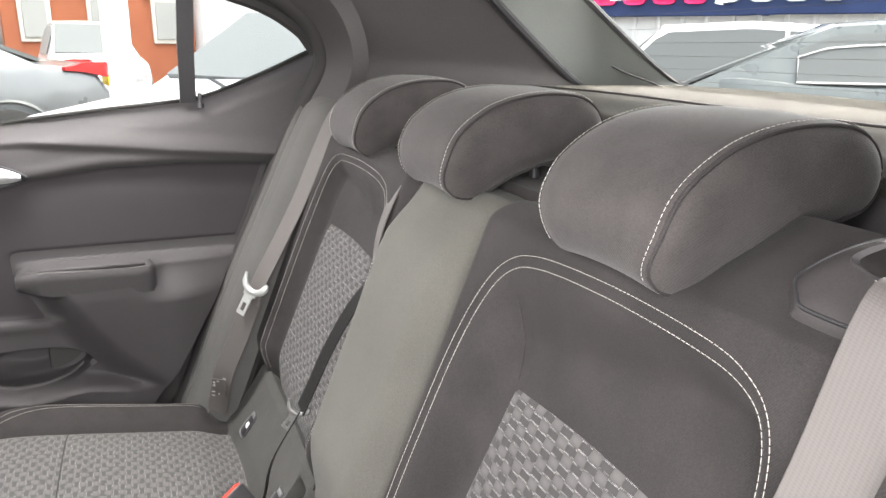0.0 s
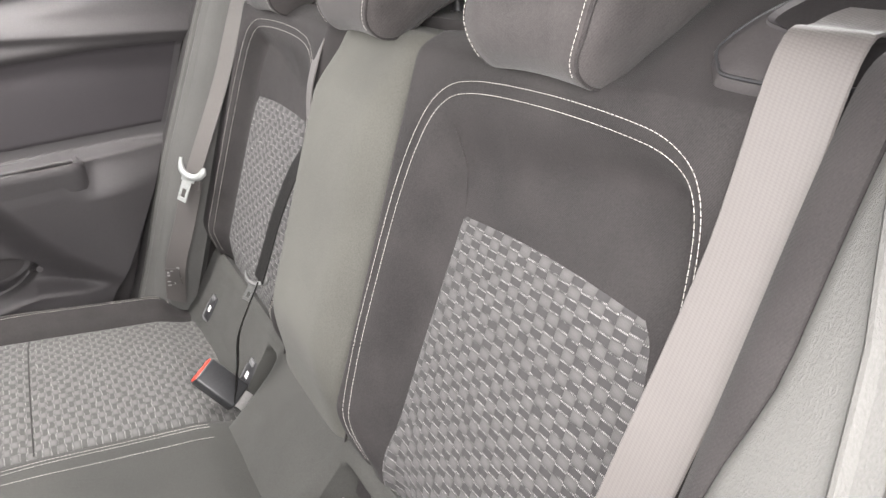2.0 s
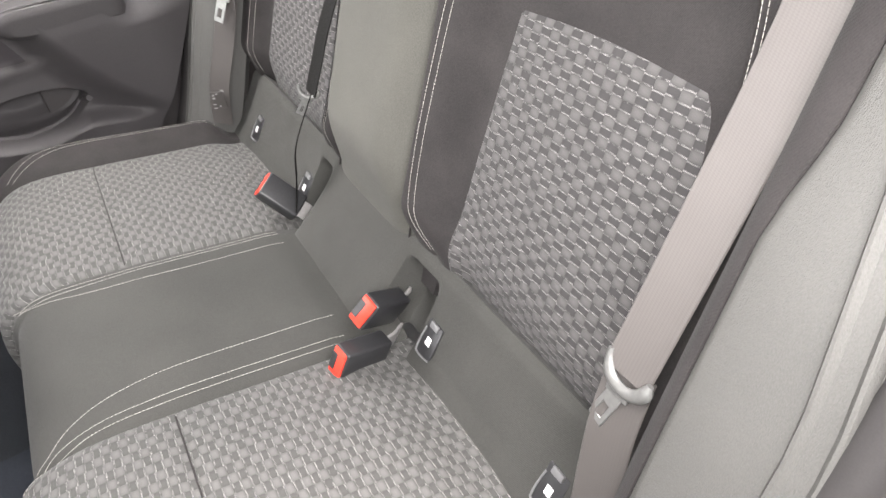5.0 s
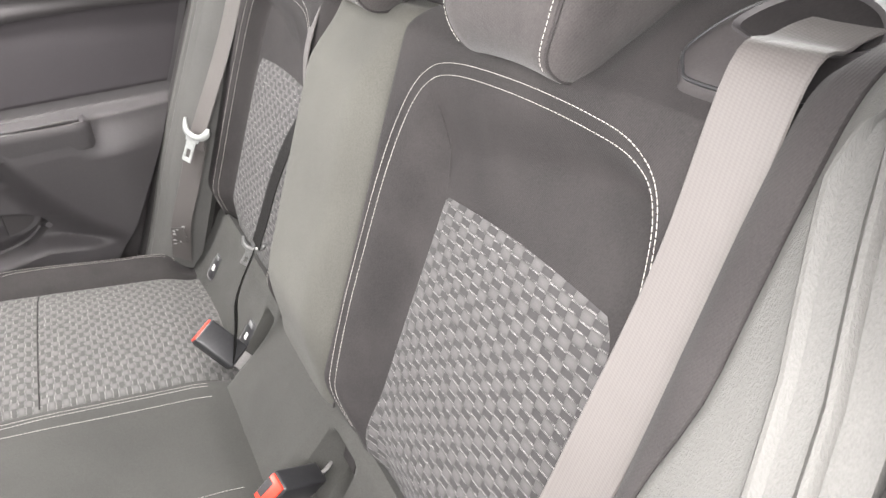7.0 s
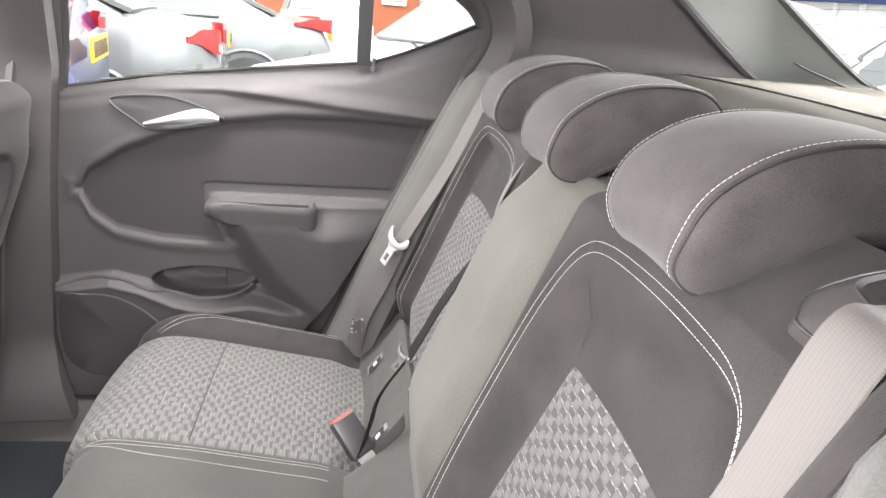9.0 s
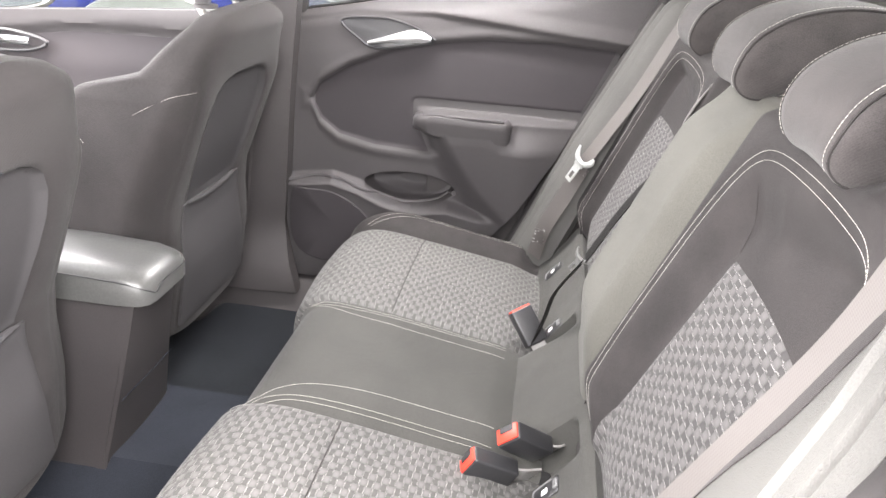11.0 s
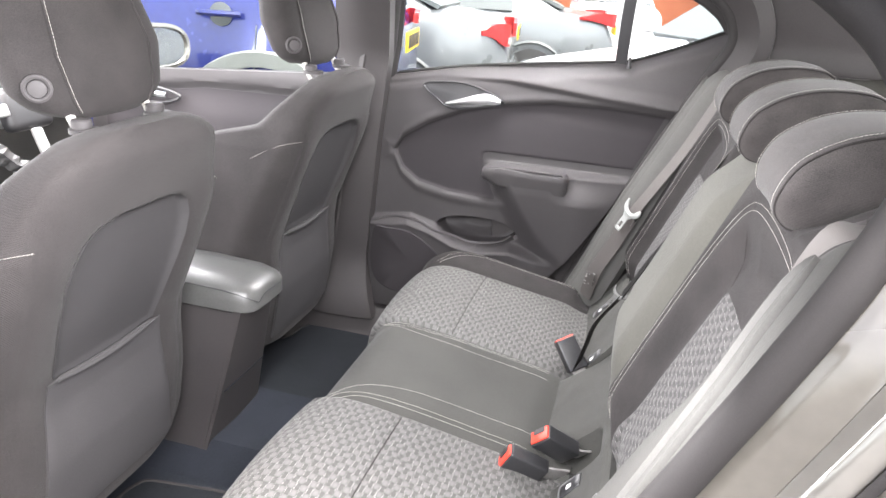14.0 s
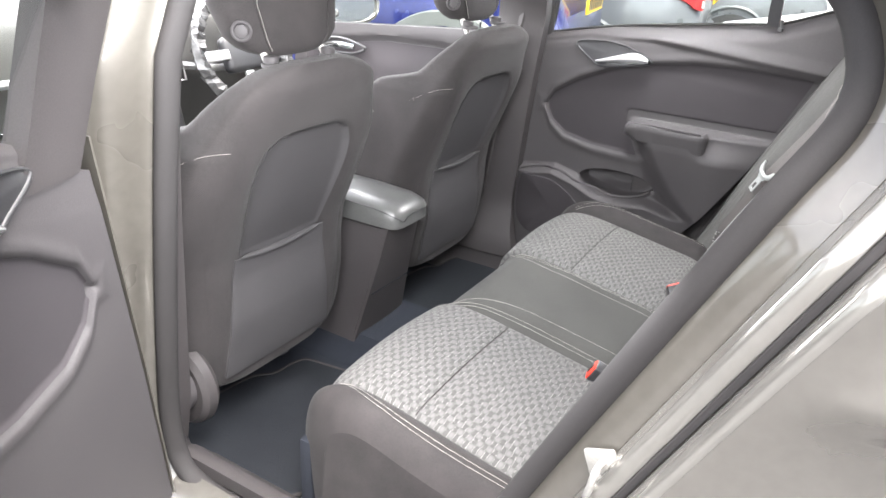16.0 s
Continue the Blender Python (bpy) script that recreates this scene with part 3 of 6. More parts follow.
def rear_headrest(xc, k=1.0):
    head = thing("headrest", "low black cloth rear headrest with white stitched edges", "headrest", "rear headrests")
    head.location = (xc, 0, 0)

    def half(y, z):
        return k * (0.066 + 0.014 * step(1.030, 1.075, z))

    def ring(f, shrink, extra=0.0):
        """A side outline at f of the half width; shrink below 0.05 is a distance, above it a share of the way to the spine."""
        out = []
        for y, z in SIDE:
            near = min(SPINE, key=lambda q: (q[0] - y) ** 2 + (q[1] - z) ** 2)
            d = Vector((near[0] - y, near[1] - z))
            k2 = shrink if shrink > 0.05 else shrink / max(1e-4, d.length)
            zz = z + d.y * k2
            out.append((f * half(y, zz) + math.copysign(extra, f) if f else 0, y + d.x * k2, zz + 0.004 * (1 - f * f)))
        return out
    cap = [(0.94, 0.97, 0.0150), (0.94, 0.80, 0.0146), (0.945, 0.60, 0.0138), (0.955, 0.42, 0.0118), (0.97, 0.25, 0.0082), (0.985, 0.12, 0.0038), (1, 0.004, 0.0005), (0.99, 0.001, 0), (0.95, 0, 0)]
    rings = [ring(-f, q, e) for f, q, e in cap] + [ring(f, 0) for f in (-0.8, -0.6, -0.4, -0.2, 0, 0.2, 0.4, 0.6, 0.8)] + [ring(f, q, e) for f, q, e in cap[::-1]]
    part("cushion", loft(rings), CLOTH_HEAD, head)
    for f in (-1, 1):
        pts = [Vector(p) for p in ring(f, 0.0022, 0.0012)]
        part("piping", tube(pts, 0.0016, 6, closed=True), CLOTH, head)
        # the stitching runs along the front and top of the edge
        pts = [Vector(p) + Vector((0, 0.0006, 0.0006)) for p in ring(f * 0.965, -0.0008)]
        part("stitching", dashes(pts[0:27], 0.0040, 0.0009, 0.00029), THREAD, head, "white stitching", kind="stuff")
    for x in (-0.045, 0.045):
        part("post", tube([(x, -0.300, 1.070), (x, -0.300, 0.98)], 0.006, 10), BLACK, head, "dark post")
        part("collar", moved(disc(0.014, 0.012), Matrix.Translation((x, -0.300, 1.026))), BLACK, head)
    return head


rear_headrest(-0.348)
rear_headrest(0.023)
rear_headrest(0.393)

# ---- seat belts of the rear bench ----
def strap(name, path, sides, width, thick, material, parent, label=""):
    """Webbing with its cloth laid along it."""
    geo = ribbon(path, sides, width, thick)
    across = (-0.5, -0.48, -0.25, 0, 0.25, 0.48, 0.5, 0.48, 0, -0.48)
    run, uv = 0.0, []
    for i, p in enumerate(path):
        run += (Vector(p) - Vector(path[i - 1])).length if i else 0
        uv += [(a * width, run) for a in across]
    uv += [(0, 0), (0, run)]
    return part(name, geo, material, parent, label, uv=uv)


def tongue(m, parent, lean_by=-16, metal=None):
    frame_path = smooth_path([(-0.027, 0.022, 0), (-0.025, 0.010, 0), (-0.019, -0.001, 0), (-0.008, -0.007, 0), (0.006, -0.008, 0), (0.018, -0.003, 0), (0.026, 0.006, 0), (0.028, 0.018, 0)], 4)
    n = len(frame_path)
    body = tube(frame_path, [0.0032 + 0.0034 * step(0, 8, i) + 0.001 * step(n - 12, n - 6, i) - 0.004 * step(n - 4, n - 1, i) for i in range(n)], 10, up=(0, 0, 1), flat=0.8)
    web = rbox(0.030, 0.016, 0.0034, 0.0014, 2, Matrix.Translation((-0.002, -0.011, 0)))
    t = part("tongue", moved(join(body, web), m), metal or TONGUE, parent, "grey metal belt tongue")
    tip = m @ pose(-0.003, -0.014, 0, 0, 0, lean_by)
    part("blade", moved(join(rbox(0.0062, 0.044, 0.0026, 0.001, 1, Matrix.Translation((-0.0075, -0.022, 0))), rbox(0.0062, 0.044, 0.0026, 0.001, 1, Matrix.Translation((0.0075, -0.022, 0))), rbox(0.0208, 0.009, 0.0025, 0.001, 1, Matrix.Translation((0, -0.043, 0))), rbox(0.0208, 0.022, 0.0025, 0.001, 1, Matrix.Translation((0, -0.010, 0)))), tip), metal or TONGUE, t)
    return t


def basis(origin, x, y):
    x, y = Vector(x).normalized(), Vector(y)
    y = (y - x * y.dot(x)).normalized()
    z = x.cross(y)
    return Matrix.Translation(origin) @ Matrix((x, y, z)).transposed().to_4x4()


near_belt = thing("seat_belt", "pale grey seat belt hanging beside the backrest with a metal tongue", "seat belt")
way = smooth_path([(-0.680, -0.440, 1.118), (-0.640, -0.360, 1.103), (-0.608, -0.285, 1.091), (-0.590, -0.240, 1.083), (-0.586, -0.216, 1.077), on_back(-0.591, 0.635, 0.056), on_back(-0.589, 0.52, 0.052), on_back(-0.582, 0.38, 0.060), on_back(-0.574, 0.235, 0.070)], 6)
sides = [Vector((1, -0.42, 0.02)).lerp(Vector((1, 0.12, 0.03)), step(12, 26, i)) for i in range(len(way))]
strap("webbing", way, sides, 0.046, 0.0022, WEB, near_belt, "pale grey brown webbing")
low = smooth_path([on_back(-0.574, 0.240, 0.064), on_back(-0.580, 0.18, 0.070), (-0.592, 0.03, 0.56), (-0.602, 0.06, 0.46)], 5)
strap("webbing", low, [(1, 0.2, 0)] * len(low), 0.046, 0.0022, WEB_SHADE, near_belt)
tongue(basis(on_back(-0.576, 0.232, 0.073), (-1, 0, 0), SLOPE) @ Matrix.Diagonal((0.84, 0.84, 0.82, 1)), near_belt, -16, TONGUE_DULL)


def belt_guide(side):
    g = thing("belt_guide", "black plastic belt guide with a bright slot in the backrest top", "belt guide")
    plate = smooth_path([Vector((side * x, y, 1.030 + 0.62 * (-0.187 - y))) for x, y in ((0.492, -0.224), (0.503, -0.207), (0.520, -0.200), (0.590, -0.203), (0.628, -0.225), (0.612, -0.262), (0.545, -0.275), (0.508, -0.258))], 6, closed=True)
    hoop = smooth_path([Vector((side * x, y, z + 0.003)) for x, y, z in ((0.522, -0.230, 1.073), (0.535, -0.2235, 1.068), (0.560, -0.221, 1.065), (0.598, -0.222, 1.067), (0.620, -0.230, 1.075), (0.605, -0.247, 1.087), (0.575, -0.256, 1.092), (0.542, -0.247, 1.087))], 6, closed=True)
    mid_h = sum(hoop, Vector()) / len(hoop)
    brim = [p.lerp(h, 0.10) + Vector((0, 0.001, 0.004)) for p, h in zip(plate, hoop)]
    low = [p.lerp(h, 0.45) + Vector((0, 0.001, 0.003)) for p, h in zip(plate, hoop)]
    inner = [mid_h + (h - mid_h) * 0.86 + Vector((0, -0.001, 0)) for h in hoop]
    well = [mid_h + (h - mid_h) * 0.84 + Vector((0, -0.006, -0.012)) for h in hoop]
    base = part("plate", loft([[p + Vector((0, -0.006, -0.035)) for p in plate], plate, brim, low, hoop]), PILLAR, g)
    part("rim", tube(brim, 0.0014, 6, closed=True), BLACK, base)
    part("hoop", loft([hoop, [mid_h + (h - mid_h) * 0.97 + Vector((0, 0.001, 0.002)) for h in hoop], inner, well]), PLASTIC, g, "dark plastic hoop")
    part("well", loft([well, [p + Vector((0, 0, -0.004)) for p in well]]), BLACK, g)
    part("slot_edge", tube([(side * 0.530, -0.2265, 1.0715), (side * 0.556, -0.2205, 1.0665)], 0.0016, 6), SATIN, g, "bright slot edge")
    part("slot_rib", tube([(side * 0.580, -0.252, 1.086), (side * 0.578, -0.230, 1.066)], 0.0022, 6), PLASTIC, g)
    part("tongue_rest", rbox(0.024, 0.007, 0.004, 0.0015, 2, pose(side * 0.556, -0.238, 1.074, 20)), SATIN, g)
    return g


belt_guide(-1)
belt_guide(1)

far_belt = thing("seat_belt", "grey seat belt beside the far backrest with a hanging metal tongue", "seat belt")
way = smooth_path([(0.574, -0.285, 1.052), (0.578, -0.238, 1.080), (0.588, -0.200, 1.066), (0.592, -0.120, 0.892), (0.588, -0.035, 0.738), (0.586, -0.018, 0.700)], 6)
strap("webbing", way, [Vector((0.96, 0.25, -0.1)).lerp(Vector((0.86, 0.55, 0.0)), i / len(way)) for i in range(len(way))], 0.046, 0.0022, WEB, far_belt, "pale grey webbing")
way = smooth_path([(0.586, -0.025, 0.715), (0.588, 0.01, 0.63), (0.590, 0.045, 0.55), (0.594, 0.062, 0.47)], 6)
strap("webbing", way, [(0.7, 0.75, 0.1)] * len(way), 0.046, 0.0022, WEB_SHADE, far_belt)
tongue(basis((0.572, -0.022, 0.735), (-0.75, -0.60, -0.30), (0.1, -0.25, 0.93)), far_belt, -4)
part("warning_label", rbox(0.002, 0.03, 0.036, 0.0008, 1, basis((0.580, 0.056, 0.530), (0.75, -0.66, 0.0), (0.66, 0.75, -0.05))), WEB_SHADE, far_belt)
bars = random.Random(5)
for k in range(12):
    y, z = 0.046 + 0.010 * (k % 3) + bars.uniform(-0.002, 0.002), 0.514 + 0.010 * (k // 3) + bars.uniform(-0.002, 0.002)
    part("label_bar", rbox(0.0012, bars.uniform(0.003, 0.009), bars.uniform(0.0015, 0.005), 0.0003, 1, basis((0.579, y, z), (0.75, -0.66, 0), (0.66, 0.75, -0.05))), LABEL, far_belt)

mid_belt = thing("centre_belt", "narrow dark centre seat belt running beside the middle pad", "seat belt")
way = smooth_path([on_back(0.168, 0.66, 0.004), on_back(0.162, 0.60, 0.026), on_back(0.156, 0.54, 0.036), on_back(0.151, 0.49, 0.036), on_back(0.146, 0.43, 0.022), on_back(0.140, 0.39, 0.004)], 6)
strap("webbing", way, [(0.95, -0.20, -0.02)] * len(way), 0.046, 0.0020, WEB, mid_belt, "pale webbing edge")
way = smooth_path([on_back(0.158, 0.44, 0.014), on_back(0.166, 0.38, 0.032), on_back(0.172, 0.31, 0.042), on_back(0.174, 0.25, 0.046), on_back(0.174, 0.205, 0.050)], 6)
strap("webbing", way, [(0.93, 0.05, -0.17)] * len(way), 0.044, 0.0020, WEB_BLACK, mid_belt, "black webbing")
way = smooth_path([on_back(0.172, 0.205, 0.050), (0.176, 0.016, 0.590), (0.182, 0.030, 0.530), (0.188, 0.046, 0.462)], 6)
strap("webbing", way, [(0.90, -0.28, -0.33)] * len(way), 0.026, 0.0020, WEB_BLACK, mid_belt, "black webbing")
tongue(basis(on_back(0.166, 0.206, 0.058), (-0.5, -0.75, -0.3), (-0.1, -0.3, 0.9)) @ Matrix.Diagonal((0.6, 0.6, 0.7, 1)), mid_belt, -16, TONGUE_DULL)


# ---- belt buckles ----
def buckle(place, toward, lean):
    b = thing("belt_buckle", "black plastic belt buckle with a red release button", "buckle", "rear belt buckles")
    m = basis(place, lean, toward)
    part("housing", rbox(0.046, 0.076, 0.029, 0.004, 3, m), BLACK, b)
    part("button", rbox(0.041, 0.006, 0.0235, 0.0018, 2, m @ Matrix.Translation((0, 0.0375, -0.0005))), RED, b, "red release button")
    part("slot", rbox(0.026, 0.003, 0.0100, 0.0008, 1, m @ Matrix.Translation((0, 0.0402, -0.0070))), BLACK, b)
    for k in range(4):
        part("moulded_bar", rbox(0.012 - 0.002 * k, 0.0012, 0.0006, 0.0002, 1, m @ Matrix.Translation((0.004, 0.008 - 0.004 * k, 0.0116))), CLOTH, b)
    part("stalk", moved(ribbon(smooth_path([(0, -0.030, 0), (0.003, -0.055, -0.004), (-0.004, -0.085, -0.020)], 4), [(1, 0, 0)] * 9, 0.032, 0.004), m), STRAP, b, "folded grey strap")
    return b


buckle((-0.200, 0.096, 0.471), (-0.24, 0.83, 0.44), (-0.12, -0.44, 0.88))
buckle((-0.177, 0.048, 0.511), (-0.40, 0.66, 0.60), (-0.20, -0.62, 0.66))
buckle((0.209, 0.060, 0.488), (0.25, 0.70, 0.60), (0.50, -0.75, 0.30))


# ---- car body round the cabin ----
def lean(z):
    """How far the sides come in above the belt line."""
    return 0.30 * max(0, z - 1.08)


APERTURE = smooth_path([(0, y, z) for y, z in ((0.135, 0.445), (0.086, 0.545), (0.020, 0.697), (-0.083, 0.921), (-0.153, 1.067), (-0.194, 1.150), (-0.188, 1.205), (-0.150, 1.255), (-0.06, 1.305), (0.12, 1.345), (0.40, 1.37), (0.58, 1.365), (0.645, 1.31), (0.690, 1.083), (0.740, 0.80), (0.775, 0.55), (0.790, 0.38), (0.772, 0.285), (0.70, 0.250), (0.55, 0.252), (0.36, 0.272), (0.22, 0.335))], 6, closed=True)


def round_opening(profile, side, lo=0, hi=None, x_of=lean):
    """Sweeps a closed profile of (x, outward offset) round the door opening, or a stretch of it."""
    n, rings = len(APERTURE), []
    whole = hi is None
    for i in range(n if whole else lo, n if whole else hi) if not whole else range(n):
        p, a, b = APERTURE[i % n], APERTURE[(i - 1) % n], APERTURE[(i + 1) % n]
        t = (b - a).normalized()
        out = Vector((0, -t.z, t.y))
        wide = (interp(p.z, [(0.30, 0.045), (0.79, 0.060), (0.90, 0.063), (0.99, 0.058), (1.05, 0.050), (1.10, 0.040), (1.16, 0.026), (1.24, 0.0)]) * step(0.30, 0.10, p.y) if side < 0 else 0.0)
        rings.append([Vector((side * (x + wide * min(1, max(0, (0.826 - x) / 0.13)) - x_of(p.z)), 0, 0)) + p + out * o for x, o in profile])
    return loft(rings, closed=whole)


def circle(x, o, r, n=10, squash=1.0):
    return [(x + r * squash * math.cos(2 * math.pi * k / n), o + r * math.sin(2 * math.pi * k / n)) for k in range(n)]


out_check = (APERTURE[1] - APERTURE[-1]).normalized()
SIGN = 1 if (Vector((0, -out_check.z, out_check.y))).dot(APERTURE[0] - Vector((0, 0.35, 0.8))) > 0 else -1


def prof(points):
    return [(x, SIGN * o) for x, o in points]


body = thing("car_body", "pewter grey hatchback body with dark trimmed pillars and sills", "car", kind="structure")
FLANGE = [(0.700, 0.006), (0.708, 0.015), (0.716, 0.021), (0.722, 0.025), (0.728, 0.047), (0.732, 0.052), (0.726, 0.060), (0.700, 0.050), (0.680, 0.03)]
FLANGE_OUT = [(0.7325, 0.0525), (0.742, 0.0545), (0.760, 0.056), (0.768, 0.058), (0.773, 0.062), (0.776, 0.072), (0.774, 0.077), (0.764, 0.079), (0.763, 0.085), (0.772, 0.087), (0.806, 0.088), (0.816, 0.090), (0.823, 0.094), (0.826, 0.100), (0.822, 0.125), (0.76, 0.13), (0.72, 0.09)]
FLANGE_POST = [(0.708, 0.004), (0.715, 0.012), (0.740, 0.018), (0.780, 0.026), (0.800, 0.040), (0.810, 0.070), (0.76, 0.11), (0.70, 0.09), (0.68, 0.03)]
TRIM = [(0.678, 0.006), (0.660, 0.022), (0.640, 0.050), (0.648, 0.085), (0.676, 0.09), (0.684, 0.04)]
for side in (-1, 1):
    part("door_shut", round_opening(prof(FLANGE), side, -24, 67), PAINT_SHADE, body, "pewter door shut with shade toned into its paint")
    part("door_shut", round_opening(prof(FLANGE_OUT), side, -24, 67), PAINT_LIT, body, "glossy stepped outer door shut")
    part("door_shut", round_opening(prof(FLANGE_POST), side, 66, 109), PAINT_SHADE, body, "pewter painted door shut")
    part("weather_strip", round_opening(prof(circle(0.777, 0.082, 0.0048, 8)), side, -24, 67), RUBBER, body, "thin rubber strip in the shut groove")
    part("pillar_trim", round_opening(prof(TRIM), side), PILLAR, body)
    part("door_seal", round_opening(prof(circle(0.700, 0.002, 0.016, 14, 1.35)), side), RUBBER, body, "black rubber door seal")

part("side_wall", rbox(0.012, 1.30, 0.80, 0.003, 1, pose(0.760, -0.28, 0.62)), PILLAR, body)
# striker on the shut face
strike = part("striker", join(rbox(0.008, 0.036, 0.052, 0.003, 2, pose(-0.782, -0.062, 0.745, -22)), tube(smooth_path([(-0.782, -0.062, 0.764), (-0.812, -0.060, 0.764), (-0.817, -0.058, 0.745), (-0.812, -0.054, 0.727), (-0.782, -0.054, 0.727)], 4), 0.0038, 8)), ZINC, body, "zinc door striker loop")
for z in (0.735, 0.757):
    part("bolt", moved(disc(0.006, 0.004, 12), pose(-0.786, -0.062, z, 0, -90)), ZINC, strike)

# soft trim bolster between backrest and door opening
BOLSTER = smooth_path([(0, 0.125, 0.440), (0, 0.086, 0.530), (0, 0.022, 0.690), (0, -0.083, 0.915), (0, -0.140, 1.035), (0, -0.175, 1.085), (0, -0.235, 1.100)], 8)


def bolster_edge(side, z):
    """Outer edge of the bolster: the near one widens towards the sill."""
    return interp(z, [(0.44, 0.757), (0.79, 0.755), (0.90, 0.748), (0.97, 0.736), (1.04, 0.722), (1.07, 0.712), (1.10, 0.700)]) if side < 0 else 0.686


def insert_edge(side, z):
    """Outer edge of the raised strip on the bolster."""
    return interp(z, [(0.44, 0.757), (0.79, 0.750), (0.855, 0.738), (0.97, 0.716), (1.04, 0.694), (1.075, 0.686)]) if side < 0 else 0.686


def bolster_geo(side, shape, top=2.0):
    """Points up to x = 0.65 keep their place, those given negative count in from the outer edge."""
    rings = []
    line = [p for p in BOLSTER if p.z < top]
    for i, p in enumerate(line):
        j = BOLSTER.index(p)
        t = (BOLSTER[min(j + 1, len(BOLSTER) - 1)] - BOLSTER[max(j - 1, 0)]).normalized()
        ahead = Vector((0, t.z, -t.y))
        edge = bolster_edge(side, p.z) if top > 1.9 else insert_edge(side, p.z)
        close = min(1.0, (len(line) - 1 - i) / 4) ** 0.6 if top < 2 else 1.0
        top_in = 0.014 * step(0.86, 0.95, p.z) if side < 0 else 0.0
        rings.append([p + Vector((side * (x + top_in * step(0.625, 0.638, x) if x > 0 else edge - 0.011 + (x + 0.011) * close), 0, 0)) + ahead * f for x, f in shape])
    return loft(rings)


for side in (-1, 1):
    pad_ob = part("side_bolster", bolster_geo(side, [(0.636, -0.030), (0.638, -0.006), (0.641, -0.001), (0.648, 0.003), (-0.034, 0.007), (-0.018, 0.006), (-0.0035, 0.002), (-0.0005, -0.010), (-0.002, -0.05), (0.64, -0.10)]), PLASTIC_SOFT, body, "soft grained grey bolster beside the backrest")
    part("bolster_side", bolster_geo(side, [(0.598, -0.085), (0.607, -0.045), (0.618, -0.020), (0.630, -0.0065), (0.638, -0.002), (0.6395, -0.006), (0.638, -0.04), (0.62, -0.10)]), CLOTH if side < 0 else PLASTIC_SOFT, pad_ob, "inner side of the bolster")
    part("bolster_insert", bolster_geo(side, [(-0.0320, 0.003), (-0.0300, 0.0100), (-0.0280, 0.0128), (-0.0255, 0.0130), (-0.0235, 0.0108), (-0.0215, 0.0088), (-0.0095, 0.0080), (-0.0080, 0.0098), (-0.0058, 0.0122), (-0.0030, 0.0118), (-0.0008, 0.0085), (0.0, -0.004), (-0.012, -0.012)], 1.075), PLASTIC_SOFT, pad_ob)

# Far door seal, widened into a black strip that also paints the gap's shade
seal_rings = []
for j, p in enumerate(BOLSTER):
    t = (BOLSTER[min(j + 1, len(BOLSTER) - 1)] - BOLSTER[max(j - 1, 0)]).normalized()
    if p.z < 1.09:
        seal_rings.append([p + Vector((x, 0, 0)) + Vector((0, t.z, -t.y)) * f for x, f in ((0.700, -0.012), (0.689, -0.004), (0.686, 0.002), (0.687, 0.008), (0.692, 0.012), (0.700, 0.013), (0.712, 0.008))])
part("edge_strip", loft(seal_rings), CARPET, body, "black strip for the seal and shaded gap between bolster and door")

# rear side trim (between side window and tailgate), roof, floor
TOP = [(0.655, -0.200, 1.02), (0.655, -0.238, 1.10), (0.650, -0.250, 1.17), (0.626, -0.235, 1.235), (0.600, -0.185, 1.295), (0.575, -0.10, 1.345), (0.560, 0.0, 1.38)]
REAR = [(0.600, -0.80, 1.02), (0.600, -0.775, 1.10), (0.600, -0.720, 1.145), (0.598, -0.630, 1.215), (0.590, -0.530, 1.295), (0.570, -0.45, 1.36), (0.550, -0.38, 1.40)]
TOP, REAR = smooth_path(TOP, 5), smooth_path(REAR, 5)
for side in (-1, 1):
    def trim(a, k, side=side):
        p = TOP[k].lerp(REAR[k], a)
        dome = 0.018 * math.sin(math.pi * a) - 0.012 * step(1.17, 1.12, p.z + 0.06 * (a - 0.5) ** 2)
        return (side * (p.x + dome), p.y, p.z)
    part("quarter_trim", slab(trim, spread(0, 1, 20), range(len(TOP)), (side * 0.02, 0, 0)), PILLAR, body, "charcoal grained rear quarter trim")
    part("tailgate_seal", tube([Vector((side * (p.x - 0.004), p.y - 0.010, p.z)) for p in REAR], 0.010, 8), BLACK, body, "black rubber tailgate seal")
    part("luggage_wall", slab(lambda a, v, side=side: (side * (0.56 + 0.04 * v), -0.25 - 0.75 * a, 0.45 + 0.62 * v), spread(0, 1, 6), spread(0, 1, 6), (side * 0.03, 0, 0)), CARPET, body)

ceiling = part("ceiling", slab(lambda x, y: (x, y, 1.415 - 0.05 * (x / 0.6) ** 2 - 0.05 * ((y - 0.3) / 0.8) ** 2), spread(-0.60, 0.60, 16), spread(-0.55, 1.05, 16), (0, 0, 0.035)), LINER, None)
tagged(ceiling, "pale grey cloth headliner of the car roof", "ceiling", kind="structure")


def floor_z(x, y):
    return 0.205 + 0.085 * step(0.17, 0.11, abs(x)) + 0.02 * noise.noise(Vector((x * 3, y * 3, 0))) * 0.3


